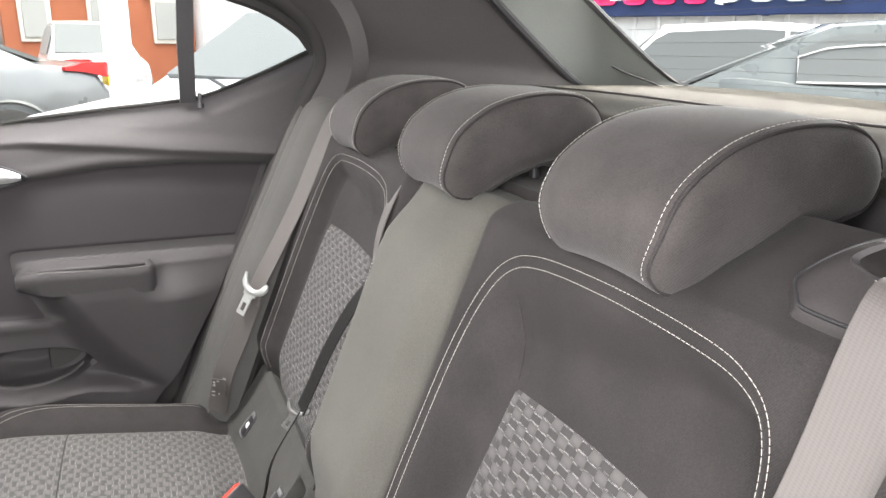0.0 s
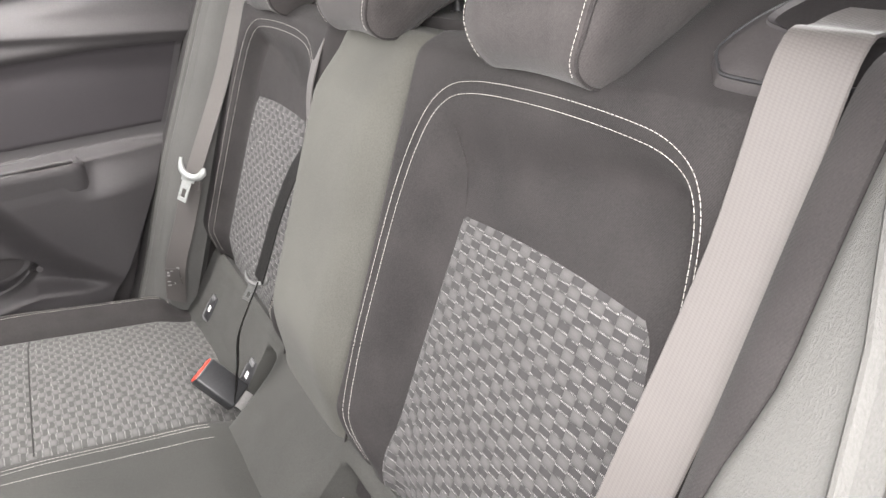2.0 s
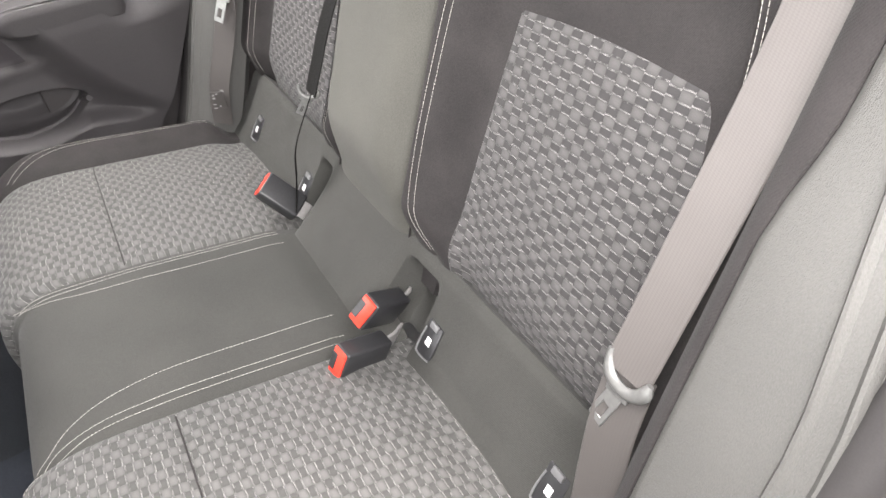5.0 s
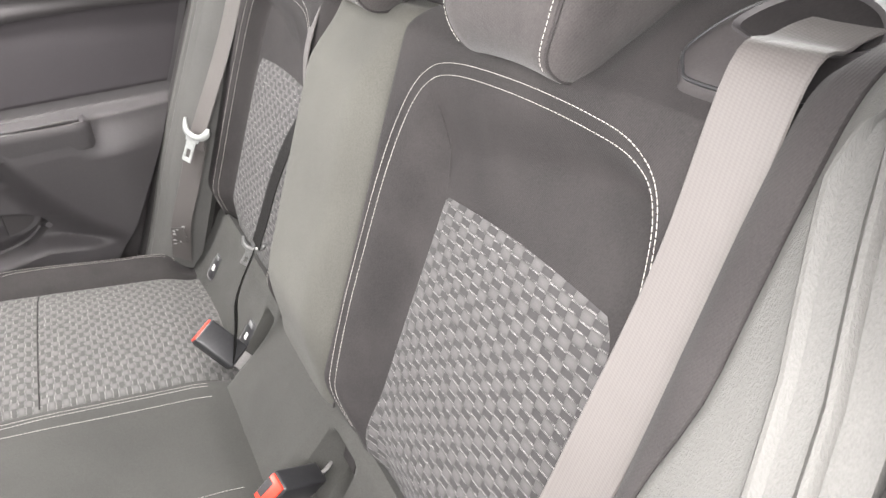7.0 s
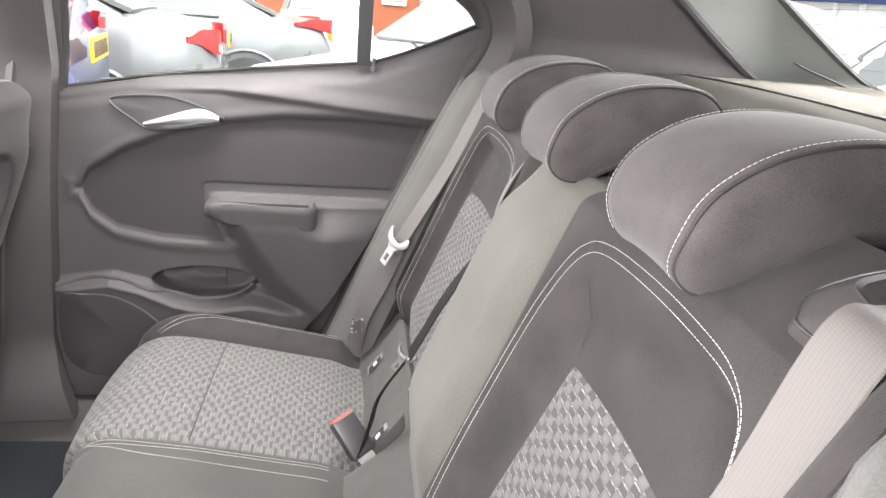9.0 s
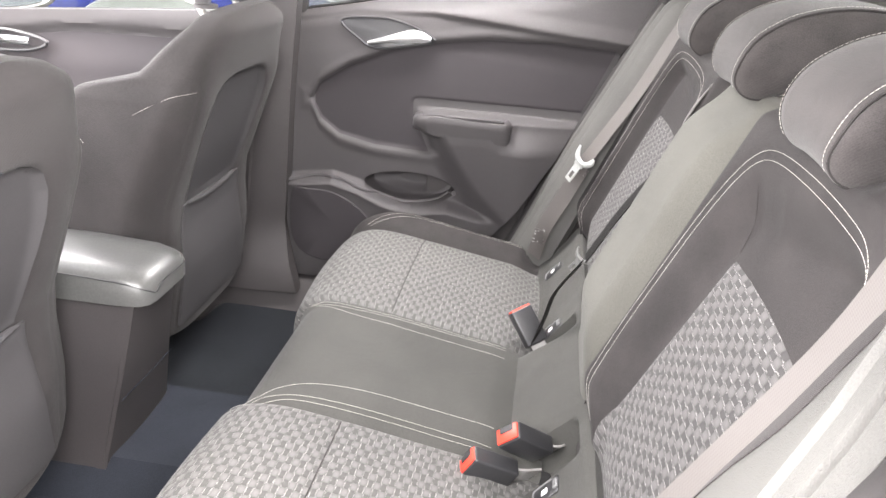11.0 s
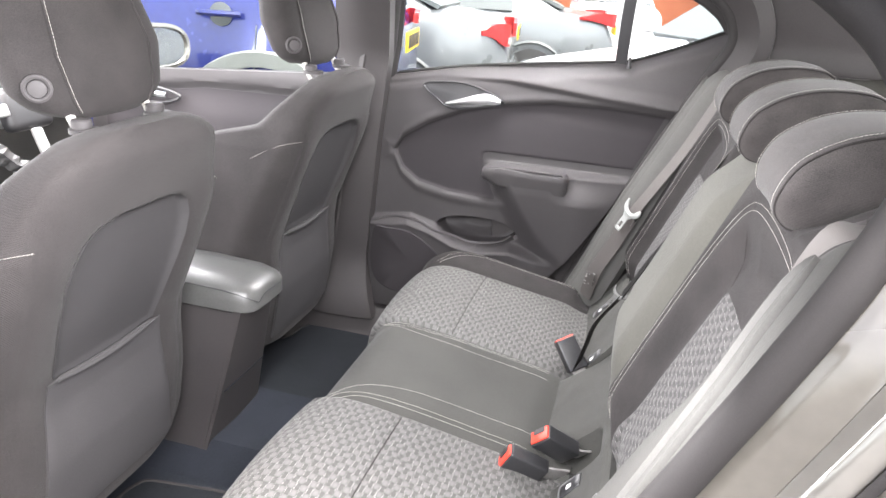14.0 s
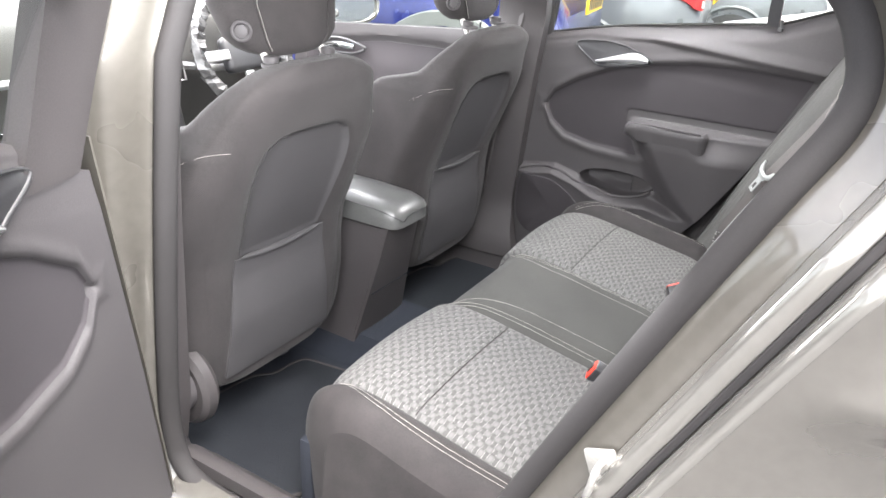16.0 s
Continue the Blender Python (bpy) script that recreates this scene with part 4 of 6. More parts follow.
floor = part("floor", slab(lambda x, y: (x, y, floor_z(x, y)), spread(-0.68, 0.68, 60), spread(0.10, 2.10, 48), (0, 0, -0.03)), CARPET, None)
tagged(floor, "dark carpeted car floor with a low centre tunnel", "floor", kind="structure")
for x0 in (-0.40, 0.40):
    mat_ob = thing("floor_mat", "dark pile floor mat with a bound edge", "floor mat", "rear floor mats")
    edge = smooth_path([(x0 + a * 0.205, 0.76 + b * 0.19, 0) for a, b in ((-1, -0.9), (-1, 0.6), (-0.75, 1), (0.2, 1), (0.5, 0.8), (0.85, 0.75), (1, 0.5), (1, -0.9), (0, -1))], 5, closed=True)
    edge = [Vector((p.x, p.y, floor_z(p.x, p.y) + 0.004)) for p in edge]
    mid_p = sum(edge, Vector()) / len(edge)
    part("carpet_top", loft([edge, [p + Vector((0, 0, 0.008)) for p in edge], [mid_p + (p - mid_p) * 0.5 + Vector((0, 0, 0.010)) for p in edge]]), MAT_CLOTH, mat_ob)
    part("binding", tube([p + Vector((0, 0, 0.007)) for p in edge], 0.0045, 6, closed=True), RUBBER, mat_ob, "stitched black edge binding")
part("sill_trim", slab(lambda a, y: (-0.52 - 0.165 * a, y, 0.205 + 0.085 * step(0.3, 0.9, a)), spread(0, 1, 12), spread(0.2, 0.80, 8), (0, 0, -0.03)), PILLAR, body)
part("sill_trim", slab(lambda a, y: (0.52 + 0.165 * a, y, 0.205 + 0.085 * step(0.3, 0.9, a)), spread(0, 1, 12), spread(0.2, 1.6, 8), (0, 0, -0.03)), PILLAR, body)
part("bench_box", rbox(1.26, 0.03, 0.22, 0.01, 2, pose(0, 0.515, 0.30)), CARPET, body)

# far centre pillar with belt pin
part("centre_pillar", slab(lambda a, z: (0.655 - 0.35 * max(0, z - 1.05) - 0.012 * math.sin(math.pi * a) - 0.05 * step(0.46, 0.27, z), 0.688 + (0.155 + 0.16 * step(0.5, 0.27, z)) * a + interp(z, [(0.28, 0.0), (0.36, 0.03), (0.45, 0.045), (0.8, 0.02), (1.4, -0.045)]), z), spread(0, 1, 10), spread(0.27, 1.38, 30), (0.04, 0, 0)), PILLAR, body)
part("centre_pillar", slab(lambda a, z: (-0.655 + 0.35 * max(0, z - 1.05) + 0.012 * math.sin(math.pi * a), 0.735 + 0.13 * a + interp(z, [(0.28, 0.075), (0.4, 0.05), (0.8, 0.02), (1.4, -0.045)]), z), spread(0, 1, 10), spread(0.27, 1.38, 30), (-0.04, 0, 0)), PILLAR, body)
part("anchor_bolt", moved(disc(0.010, 0.012, 16), pose(0.640, 0.760, 1.115, 0, -90)), BLACK, body)

# outer skin behind the door opening
EDGE = []
for k, p in enumerate(APERTURE):
    t = (APERTURE[(k + 1) % len(APERTURE)] - APERTURE[k - 1]).normalized()
    if p.y < 0.20 and p.z < 1.24:
        o = p + Vector((0, -t.z, t.y)) * SIGN * 0.103
        EDGE.append((o.z, o.y))
EDGE.sort()


def quarter(a, z):
    y = interp(z, EDGE) - 0.9 * a
    over = z - 0.942 - 0.05 * a
    x = 0.829 - lean(z) + (-0.42 * max(0, over) - 0.026 * step(-0.002, -0.060, over) + 0.022 * step(-0.08, -0.34, over)) * step(0.0, 0.14, a)
    return (-x, y, z)


part("quarter_panel", slab(quarter, [0, 0.003, 0.008, 0.016, 0.03] + spread(0.06, 1, 20), spread(0.36, 0.90, 18) + spread(0.905, 0.97, 18) + spread(0.98, 1.22, 14), (0.012, 0, 0)), PAINT, body, "glossy pewter rear wing")
part("outer_sill", slab(lambda a, y: (-0.70 - 0.125 * math.sin(a * 1.57), y, 0.268 - 0.14 * a ** 1.5), spread(0, 1, 10), spread(0.1, 0.95, 8), (0.01, 0, -0.01)), PAINT, body)
part("centre_post_skin", slab(lambda a, z: (-0.700 - 0.075 * a - 0.012 * math.sin(math.pi * a) + lean(z), 0.775 + 0.075 * a + interp(z, [(0.28, 0.06), (0.4, 0.045), (0.8, 0.0), (1.08, -0.075), (1.36, -0.13)]), z), spread(0, 1, 8), spread(0.26, 1.36, 24), (0.015, 0.02, 0)), PAINT, body, "pewter painted centre post")
for z in (0.50, 0.82):
    part("door_hinge", join(rbox(0.030, 0.036, 0.050, 0.005, 2, pose(-0.785, 0.800, z)), tube([(-0.800, 0.795, z - 0.034), (-0.800, 0.795, z + 0.034)], 0.009, 10)), PAINT_SHADE, body)
part("roof_skin", slab(lambda x, y: (x, y, 1.462 - 0.055 * (x / 0.64) ** 2 - 0.06 * ((y - 0.3) / 0.9) ** 2), spread(-0.64, 0.64, 14), spread(-0.70, 1.10, 14), (0, 0, -0.006)), PAINT, body)

# tailgate with its window
tailgate = thing("tailgate", "grey trimmed tailgate with a heated rear window", "tailgate")
GL = smooth_path([(0.0, -1.00, 1.104), (0.30, -0.998, 1.106), (0.44, -0.99, 1.112), (0.505, -0.965, 1.130), (0.535, -0.90, 1.180), (0.545, -0.78, 1.27), (0.545, -0.66, 1.36), (0.50, -0.62, 1.385), (0.0, -0.60, 1.40), (-0.50, -0.62, 1.385), (-0.545, -0.66, 1.36), (-0.545, -0.78, 1.27), (-0.535, -0.90, 1.180), (-0.505, -0.965, 1.130), (-0.44, -0.99, 1.112), (-0.30, -0.998, 1.106)], 4, closed=True)
gm = sum(GL, Vector()) / len(GL)
part("trim", loft([[p + Vector((0, 0, 0)) for p in GL], [gm + (p - gm) * 1.02 + Vector((0, 0.012, 0.004)) for p in GL], [Vector((gm.x + (p.x - gm.x) * 1.16, gm.y + (p.y - gm.y) * 1.10 + 0.02, gm.z + (p.z - gm.z) * 1.12)) for p in GL], [Vector((gm.x + (p.x - gm.x) * 1.2, gm.y + (p.y - gm.y) * 1.14 - 0.03, gm.z + (p.z - gm.z) * 1.2)) for p in GL], [gm + (p - gm) * 1.02 + Vector((0, -0.03, -0.004)) for p in GL]], closed=True), PILLAR_GREY, tailgate)
GATE_EDGE = smooth_path([(0.44, -0.99, 1.112), (0.505, -0.965, 1.130), (0.527, -0.925, 1.160), (0.540, -0.865, 1.206), (0.546, -0.77, 1.278), (0.546, -0.67, 1.352), (0.50, -0.62, 1.385)], 5)
for side in (-1, 1):
    def gate(a, k, side=side):
        p = (REAR[k] + Vector((0.004, -0.020, 0))).lerp(GATE_EDGE[k] + Vector((0, 0.006, 0)), a)
        return (side * (p.x + 0.010 * math.sin(math.pi * a)), p.y, p.z)
    part("side_trim", slab(gate, spread(0, 1, 12), range(len(REAR)), (side * 0.015, -0.012, 0)), PILLAR_GREY, tailgate, "grey trim beside the rear window")
part("window_rubber", tube(GL, 0.007, 6, closed=True), BLACK, tailgate)
pane = part("pane", loft([[p + Vector((0, -0.004, -0.002)) for p in GL], [p + Vector((0, -0.008, -0.004)) for p in GL]]), GLASS, tailgate)
pane.visible_shadow = False
for k in range(9):
    z = 1.135 + 0.026 * k
    y = -0.988 + 0.355 * (z - 1.11) / 0.27
    part("heater_line", tube([(-0.5, y + 0.003, z), (0, y - 0.004, z), (0.5, y + 0.003, z)], 0.00035, 4), PILLAR, tailgate)
part("cable", tube(smooth_path([(0.560, -0.60, 1.385), (0.580, -0.68, 1.30), (0.592, -0.76, 1.215), (0.570, -0.84, 1.160), (0.52, -0.92, 1.125), (0.50, -0.94, 1.108)], 8), 0.003, 6), BLACK, tailgate, "thin black cable")
part("lower_trim", slab(lambda x, a: (x, -1.0 - 0.03 * a, 1.100 - 0.5 * a), spread(-0.58, 0.58, 8), spread(0, 1, 8), (0, -0.05, 0)), PILLAR, tailgate)

# parcel shelf
shelf = thing("parcel_shelf", "grey felt parcel shelf behind the rear headrests", "parcel shelf")


def shelf_top(x, y):
    return (x, y, 1.110 + 0.010 * step(-0.47, -0.55, y) - 0.012 * step(-0.44, -0.41, y) ** 2 + 0.004 * math.sin(x * 5))


part("panel", slab(shelf_top, spread(-0.575, 0.575, 30), spread(-0.985, -0.41, 30), (0, 0, -0.024)), SHELF, shelf)
part("front_lip", tube([(x, -0.412, 1.088) for x in spread(-0.57, 0.57, 10)], 0.012, 8), SHELF, shelf)
part("hinge_line", tube([Vector(shelf_top(x, -0.60)) + Vector((0, 0, 0.001)) for x in spread(-0.57, 0.57, 20)], 0.0025, 6), PILLAR, shelf)
for side in (-1, 1):
    part("shelf_support", rbox(0.07, 0.56, 0.05, 0.012, 3, pose(side * 0.59, -0.70, 1.085)), PILLAR, body)
part("front_flap", slab(lambda x, a: (x, -0.408 + 0.030 * a, 1.092 - 0.075 * a), spread(-0.565, 0.565, 12), spread(0, 1, 6), (0, -0.006, 0)), POCKET, shelf, "dark felt flap hanging from the shelf")
for side in (-1, 1):
    part("side_moulding", slab(lambda a, v, side=side: (side * (0.432 + 0.030 * v + 0.165 * a), -0.392 + 0.05 * a, 1.030 + 0.075 * v + 0.012 * a), spread(0, 1, 8), spread(0, 1, 6), (0, -0.02, 0)), PILLAR_DARK, body, "grey moulding beside the shelf")
part("seat_frame_back", slab(lambda x, z: (x, -0.375 - 0.10 * (1 - z), z), spread(-0.60, 0.60, 10), spread(0.45, 1.035, 10), (0, 0.02, 0)), CARPET, bench)
part("seat_frame_top", slab(lambda x, y: (x, y, 1.038 - 0.02 * step(-0.36, -0.40, y)), spread(-0.60, 0.60, 12), spread(-0.40, -0.255, 10), (0, 0, -0.03)), CLOTH, bench)


# ---- doors ----
BELT = [(-0.215, 1.198), (-0.190, 1.186), (-0.086, 1.138), (0.020, 1.097), (0.070, 1.086), (0.236, 1.068), (0.490, 1.036), (0.690, 0.998), (0.760, 0.985)]
REAR_EDGE = [(0.30, 0.300), (0.360, 0.255), (0.400, 0.240), (0.469, 0.165), (0.545, 0.110), (0.704, 0.022), (0.852, -0.048), (0.990, -0.103), (1.040, -0.145), (1.13, -0.190), (1.198, -0.215)]
REAR_EDGE = [(0.30, 0.325)] + [(z, y + 0.016 * step(1.10, 1.0, z)) for z, y in REAR_EDGE[2:]]
CREASE = [(-0.20, 0.985), (-0.09, 0.988), (0.10, 1.003), (0.36, 1.026), (0.55, 1.018), (0.70, 0.99)]
INLAY_TOP = [(-0.20, 0.955), (-0.084, 0.965), (0.08, 0.972), (0.23, 0.968), (0.36, 0.950), (0.465, 0.925), (0.57, 0.880), (0.645, 0.832), (0.668, 0.790)]
INLAY_LOW = [(-0.05, 0.700), (0.20, 0.680), (0.37, 0.672), (0.50, 0.678), (0.595, 0.698), (0.645, 0.735), (0.668, 0.785)]


def arm_front(z):
    """Front edge of the moulding that hangs below the armrest."""
    return interp(z, [(0.50, 0.215), (0.56, 0.270), (0.60, 0.300), (0.66, 0.330), (0.72, 0.358), (0.77, 0.382)])


def arm_bulge(y, z):
    f = arm_front(z)
    fade = interp(z, [(0.30, 0.10), (0.52, 0.085), (0.66, 0.058), (0.77, 0.045)])
    return interp(z, [(0.30, 0.0), (0.40, 0.022), (0.50, 0.036), (0.60, 0.047), (0.68, 0.056), (0.72, 0.060), (0.765, 0.061)]) * step(f + 0.022, f - 1.25 * fade, y) * step(0.792, 0.776, z) * step(-0.06, 0.13, y) * (1 - 0.55 * step(0.20, 0.13, y) * step(0.70, 0.77, z))


def door_skin(y, z, pod_on=True):
    """How far the inner face of a door stands from the middle of the car."""
    x = 0.700 + 0.020 * step(0.98, 1.10, z)
    x += 0.026 * step(0.055, 0.0, interp(y, BELT) - z) ** 2
    cr = z - interp(y, CREASE)
    x -= 0.009 * step(-0.09, -0.015, cr) * step(0.030, -0.006, cr)
    x += 0.010 * step(-0.004, -0.020, cr) * step(-0.10, -0.02, cr)
    if y < 0.72:
        up, dn = interp(y, INLAY_TOP) - z, z - interp(y, INLAY_LOW)
        inside = min(up, dn, 0.672 - y)
        f = arm_front(z)
        clear = 1 - step(f + 0.02, f - 0.03, y) * step(0.786, 0.772, z)
        x += 0.012 * step(-0.006, 0.012, inside) * clear
        x -= 0.003 * bump1(inside + 0.012, 0.012) * clear
    # lower pocket and speaker pod
    pod = interp(y, [(0.15, 0.52), (0.30, 0.545), (0.40, 0.530), (0.47, 0.545), (0.54, 0.575), (0.61, 0.592), (0.72, 0.575), (0.80, 0.57)]) - z
    ledge = 0.040 * step(0.82, 0.68, y) * step(-0.012, 0.020, pod) * step(0.10, 0.24, y) * step(0.28, 0.36, z + 0.05)
    x -= ((ledge if pod_on else 0.0) ** 3 + arm_bulge(y, z) ** 3) ** (1 / 3)
    if not pod_on:
        return x
    x -= 0.004 * bump1(pod - 0.012, 0.010) * step(0.2, 0.3, y)
    e = math.hypot((y - 0.405) / 0.118, (z - 0.580) / (0.046 if z < 0.580 else 0.036))
    x += 0.052 * step(1.03, 0.90, e) + 0.026 * step(0.90, 0.30, e)
    return x


def door_at(a, v):
    """a from front edge to rear edge, v from sill to belt."""
    z0 = 0.300 + v * 0.70
    fy = 0.738 + interp(z0, [(0.3, 0.045), (0.6, 0.012), (1.0, -0.04)])
    rz = 0.300 + v * 0.898
    ry = interp(rz, REAR_EDGE)
    y = fy + (ry - fy) * a
    z = z0 + (rz - z0) * a
    top = interp(y, BELT)
    line = 1.0 + (1.198 - 1.0) * a
    z += (top - line) * v ** 3
    return y, z


def car_door(side, hinge_at, turn, label):
    door = thing("rear_door", label, "car door", "rear doors")
    door.matrix_world = Matrix.Translation(hinge_at) @ pose(0, 0, 0, 0, 0, turn)
    back = Matrix.Translation(-Vector(hinge_at))

    def put(name, geo, mat, parent=None, lab=""):
        return part(name, moved(geo, back), mat, parent or door, lab)

    def skin(a, v):
        y, z = door_at(a, v)
        if side < 0:
            z -= 0.045 * v ** 3 * step(0.14, 0.0, a)
        return (side * door_skin(y, z, side > 0), y, z)
    aa, vv = spread(0, 1, 250), spread(0, 0.30, 60) + spread(0.303, 0.50, 120) + spread(0.505, 1, 110)
    panel = put("panel", slab(skin, aa, vv, (side * 0.05, 0, 0)), PLASTIC, None, "dark grained plastic door lining")

    def inlay(a, k):
        y = 0.660 - 0.80 * a
        lo, hi = interp(y, INLAY_LOW) + 0.004, interp(y, INLAY_TOP) - 0.004
        z = lo + (hi - lo) * k
        ry = interp(z, REAR_EDGE) + 0.003
        y = max(y, ry)
        sunk = 0.012 * step(arm_front(z) + 0.030, arm_front(z) + 0.005, y) * step(0.815, 0.800, z)
        return (side * (door_skin(y, z) - 0.0022 + sunk), y, z)
    put("inlay", slab(inlay, spread(0, 1, 120), spread(0, 1, 60), (side * 0.004, 0, 0)), INLAY, panel, "dark cloth door inlay")
    # armrest with pull cup
    rest = []
    for k in range(49):
        y = 0.398 - 0.246 * k / 48
        top = interp(y, [(0.152, 0.776), (0.162, 0.784), (0.34, 0.788), (0.38, 0.780), (0.398, 0.770)])
        out = interp(y, [(0.152, 0.650), (0.160, 0.640), (0.175, 0.636), (0.30, 0.635), (0.36, 0.641), (0.385, 0.654), (0.398, 0.672)])
        low = top - interp(y, [(0.152, 0.060), (0.34, 0.055), (0.398, 0.025)])
        dip = 0.026 * step(0.165, 0.185, y) * step(0.382, 0.345, y)
        rest.append([(side * x, y, z) for x, z in ((0.728, top + 0.002), (0.702, top + 0.003), (0.697, top - 0.2 * dip), (0.692, top - dip), (out + 0.030, top - dip), (out + 0.024, top - 0.3 * dip), (out + 0.021, top - 0.001), (out + 0.010, top), (out + 0.003, top - 0.004), (out, top - 0.012), (out + 0.001, top - 0.022), (out + 0.005, low + 0.004), (out + 0.014, low - 0.004), (0.728, low - 0.010))])
    arm = put("armrest", loft(rest), PLASTIC, None, "moulded armrest with a pull cup")
    lip = smooth_path([(side * x, y, z) for x, y, z in ((0.662, 0.385, 0.776), (0.648, 0.345, 0.786), (0.643, 0.27, 0.787), (0.643, 0.20, 0.787), (0.646, 0.170, 0.785))], 6)
    put("cup_edge", tube(lip, [0.0012 + 0.0026 * step(0, len(lip) * 0.6, k) for k in range(len(lip))], 8), PLASTIC, arm)
    # release handle in its bowl
    bowl = smooth_path([(side * 0.7, y, z) for y, z in ((0.590, 0.982), (0.545, 0.994), (0.470, 0.996), (0.40, 0.978), (0.356, 0.952), (0.42, 0.936), (0.505, 0.926), (0.545, 0.945))], 6, closed=True)
    bowl = [Vector((side * (door_skin(p.y, p.z) - 0.004), p.y, p.z)) for p in bowl]
    bm_c = sum(bowl, Vector()) / len(bowl)
    bez = put("handle_bezel", tube(bowl, 0.0030, 8, closed=True), BLACK)
    put("bowl", loft([[bm_c + (p - bm_c) * 0.98 for p in bowl], [bm_c + (p - bm_c) * 0.8 + Vector((side * 0.004, 0, 0)) for p in bowl], [bm_c + (p - bm_c) * 0.1 + Vector((side * 0.004, 0, 0)) for p in bowl]]), BLACK, bez)
    rings = []
    for k in range(13):
        y = 0.520 - 0.155 * k / 12
        zc = interp(y, [(0.36, 0.956), (0.40, 0.962), (0.46, 0.952), (0.52, 0.938)])
        hh = interp(y, [(0.36, 0.003), (0.385, 0.014), (0.42, 0.017), (0.46, 0.010), (0.52, 0.004)])
        rings.append([(side * (0.688 + 0.006 * math.cos(2 * math.pi * q / 10)), y, zc + hh * math.sin(2 * math.pi * q / 10)) for q in range(10)])
    put("handle", loft(rings), SATIN_BRIGHT, bez, "satin chrome release handle")
    # speaker grille
    if side > 0:
        gr = smooth_path([(0, y, z) for y, z in ((0.712, 0.548), (0.66, 0.560), (0.60, 0.556), (0.545, 0.530), (0.50, 0.490), (0.47, 0.44), (0.49, 0.385), (0.58, 0.355), (0.67, 0.365), (0.718, 0.42))], 5, closed=True)
        gr = [Vector((side * (door_skin(p.y, p.z) - 0.004), p.y, p.z)) for p in gr]
        gc = sum(gr, Vector()) / len(gr)
        put("speaker_grille", loft([gr, [gc + (p - gc) * 0.97 - Vector((side * 0.003, 0, 0)) for p in gr], [gc + (p - gc) * 0.5 - Vector((side * 0.004, 0, 0)) for p in gr]]), INLAY, panel, "dark perforated speaker grille")
        pod_line = [Vector((side * (door_skin(y, z + 0.002) - 0.004), y, z)) for y, z in ((p.y, p.z) for p in smooth_path([(0, y, z) for y, z in ((0.735, 0.565), (0.66, 0.586), (0.60, 0.588), (0.54, 0.570), (0.47, 0.542), (0.40, 0.533), (0.33, 0.545), (0.285, 0.575))], 5))]
        put("pocket_edge", tube(pod_line, 0.0065, 8), PLASTIC, panel)
    # belt moulding, locking pin, window frame
    belt = [Vector((side * 0.722, y, z + 0.003)) for y, z in BELT if side > 0 or y < 0.6]
    put("belt_moulding", tube([p + Vector((side * 0.014, 0, 0)) for p in smooth_path(belt, 4)], 0.004, 8), RUBBER, panel)
    put("lock_pin", join(tube([(side * 0.712, 0.040, 1.080), (side * 0.712, 0.040, 1.104)], 0.004, 8), tube([(side * 0.712, 0.040, 1.076), (side * 0.712, 0.040, 1.084)], 0.007, 10)), BLACK, panel)
    front = ((0.700, 0.995), (0.680, 1.12), (0.655, 1.28)) if side > 0 else ((0.700, 1.20), (0.700, 1.26))
    fr = smooth_path([(side * (0.728 - lean(z)), y, z) for y, z in front + ( (0.60, 1.335), (0.40, 1.345), (0.12, 1.320), (-0.06, 1.282), (-0.150, 1.236), (-0.192, 1.190))], 5)
    frame_ob = put("window_frame", tube(fr, 0.017, 8), RUBBER if side > 0 else PAINT, None, "window frame")
    if side < 0:
        inner = [p + Vector((0.006, -0.018 * step(0.10, 0.30, p.y) * step(1.15, 1.25, p.z), -0.014 * step(1.1, 1.25, p.z))) for p in fr]
        put("frame_post", loft([[(x, y, z) for x, y in ((-0.700, lo), (-0.698, lo + 0.02), (-0.698, hi - 0.02), (-0.702, hi), (-0.735, hi), (-0.735, lo))] for z, lo, hi in ((0.955, 0.570, 0.680), (0.97, 0.576, 0.688), (1.07, 0.620, 0.739), (1.17, 0.664, 0.798), (1.25, 0.690, 0.805), (1.31, 0.690, 0.805))]), PILLAR, frame_ob, "broad dark front post of the frame")
        put("frame_trim", tube(inner, 0.024, 10, flat=1.2), BLACK, frame_ob, "black inner window frame")
    put("window_bar", loft([[(side * (0.728 - lean(z) + dx), y + dy - 0.06 * (z - 1.09) * 0.2, z) for dx, dy in ((-0.008, -0.015), (-0.008, 0.015), (0.01, 0.015), (0.01, -0.015))] for y, z in ((0.062, 1.085), (0.062, 1.20), (0.058, 1.33))]), BLACK, frame_ob, "black window divider bar")

    def glass(a, v):
        y = 0.69 - 0.875 * a
        lo = interp(y, BELT)
        hi = interp(y, sorted([(p.y, p.z) for p in fr if p.z > 1.17 and p.y < 0.655]))
        z = lo + (hi - lo) * v
        return (side * (0.730 - lean(z)), y, z)
    win = put("pane", slab(glass, spread(0, 1, 12), spread(0, 1, 5), (side * 0.004, 0, 0)), GLASS, None, "clear door glass")
    win.visible_shadow = False
    # outer skin
    put("outer_skin", slab(lambda a, v: (side * (0.775 + 0.045 * math.sin(math.pi * min(1, 0.15 + v * 0.85)) + 0.012 * bump1(door_at(a, v)[1] - 0.93, 0.05)), door_at(a, v)[0], door_at(a, v)[1] - 0.06 * (1 - v)), spread(0, 1, 16), spread(0, 1, 24), (side * 0.006, 0, 0)), PAINT, None, "pewter painted outer skin")
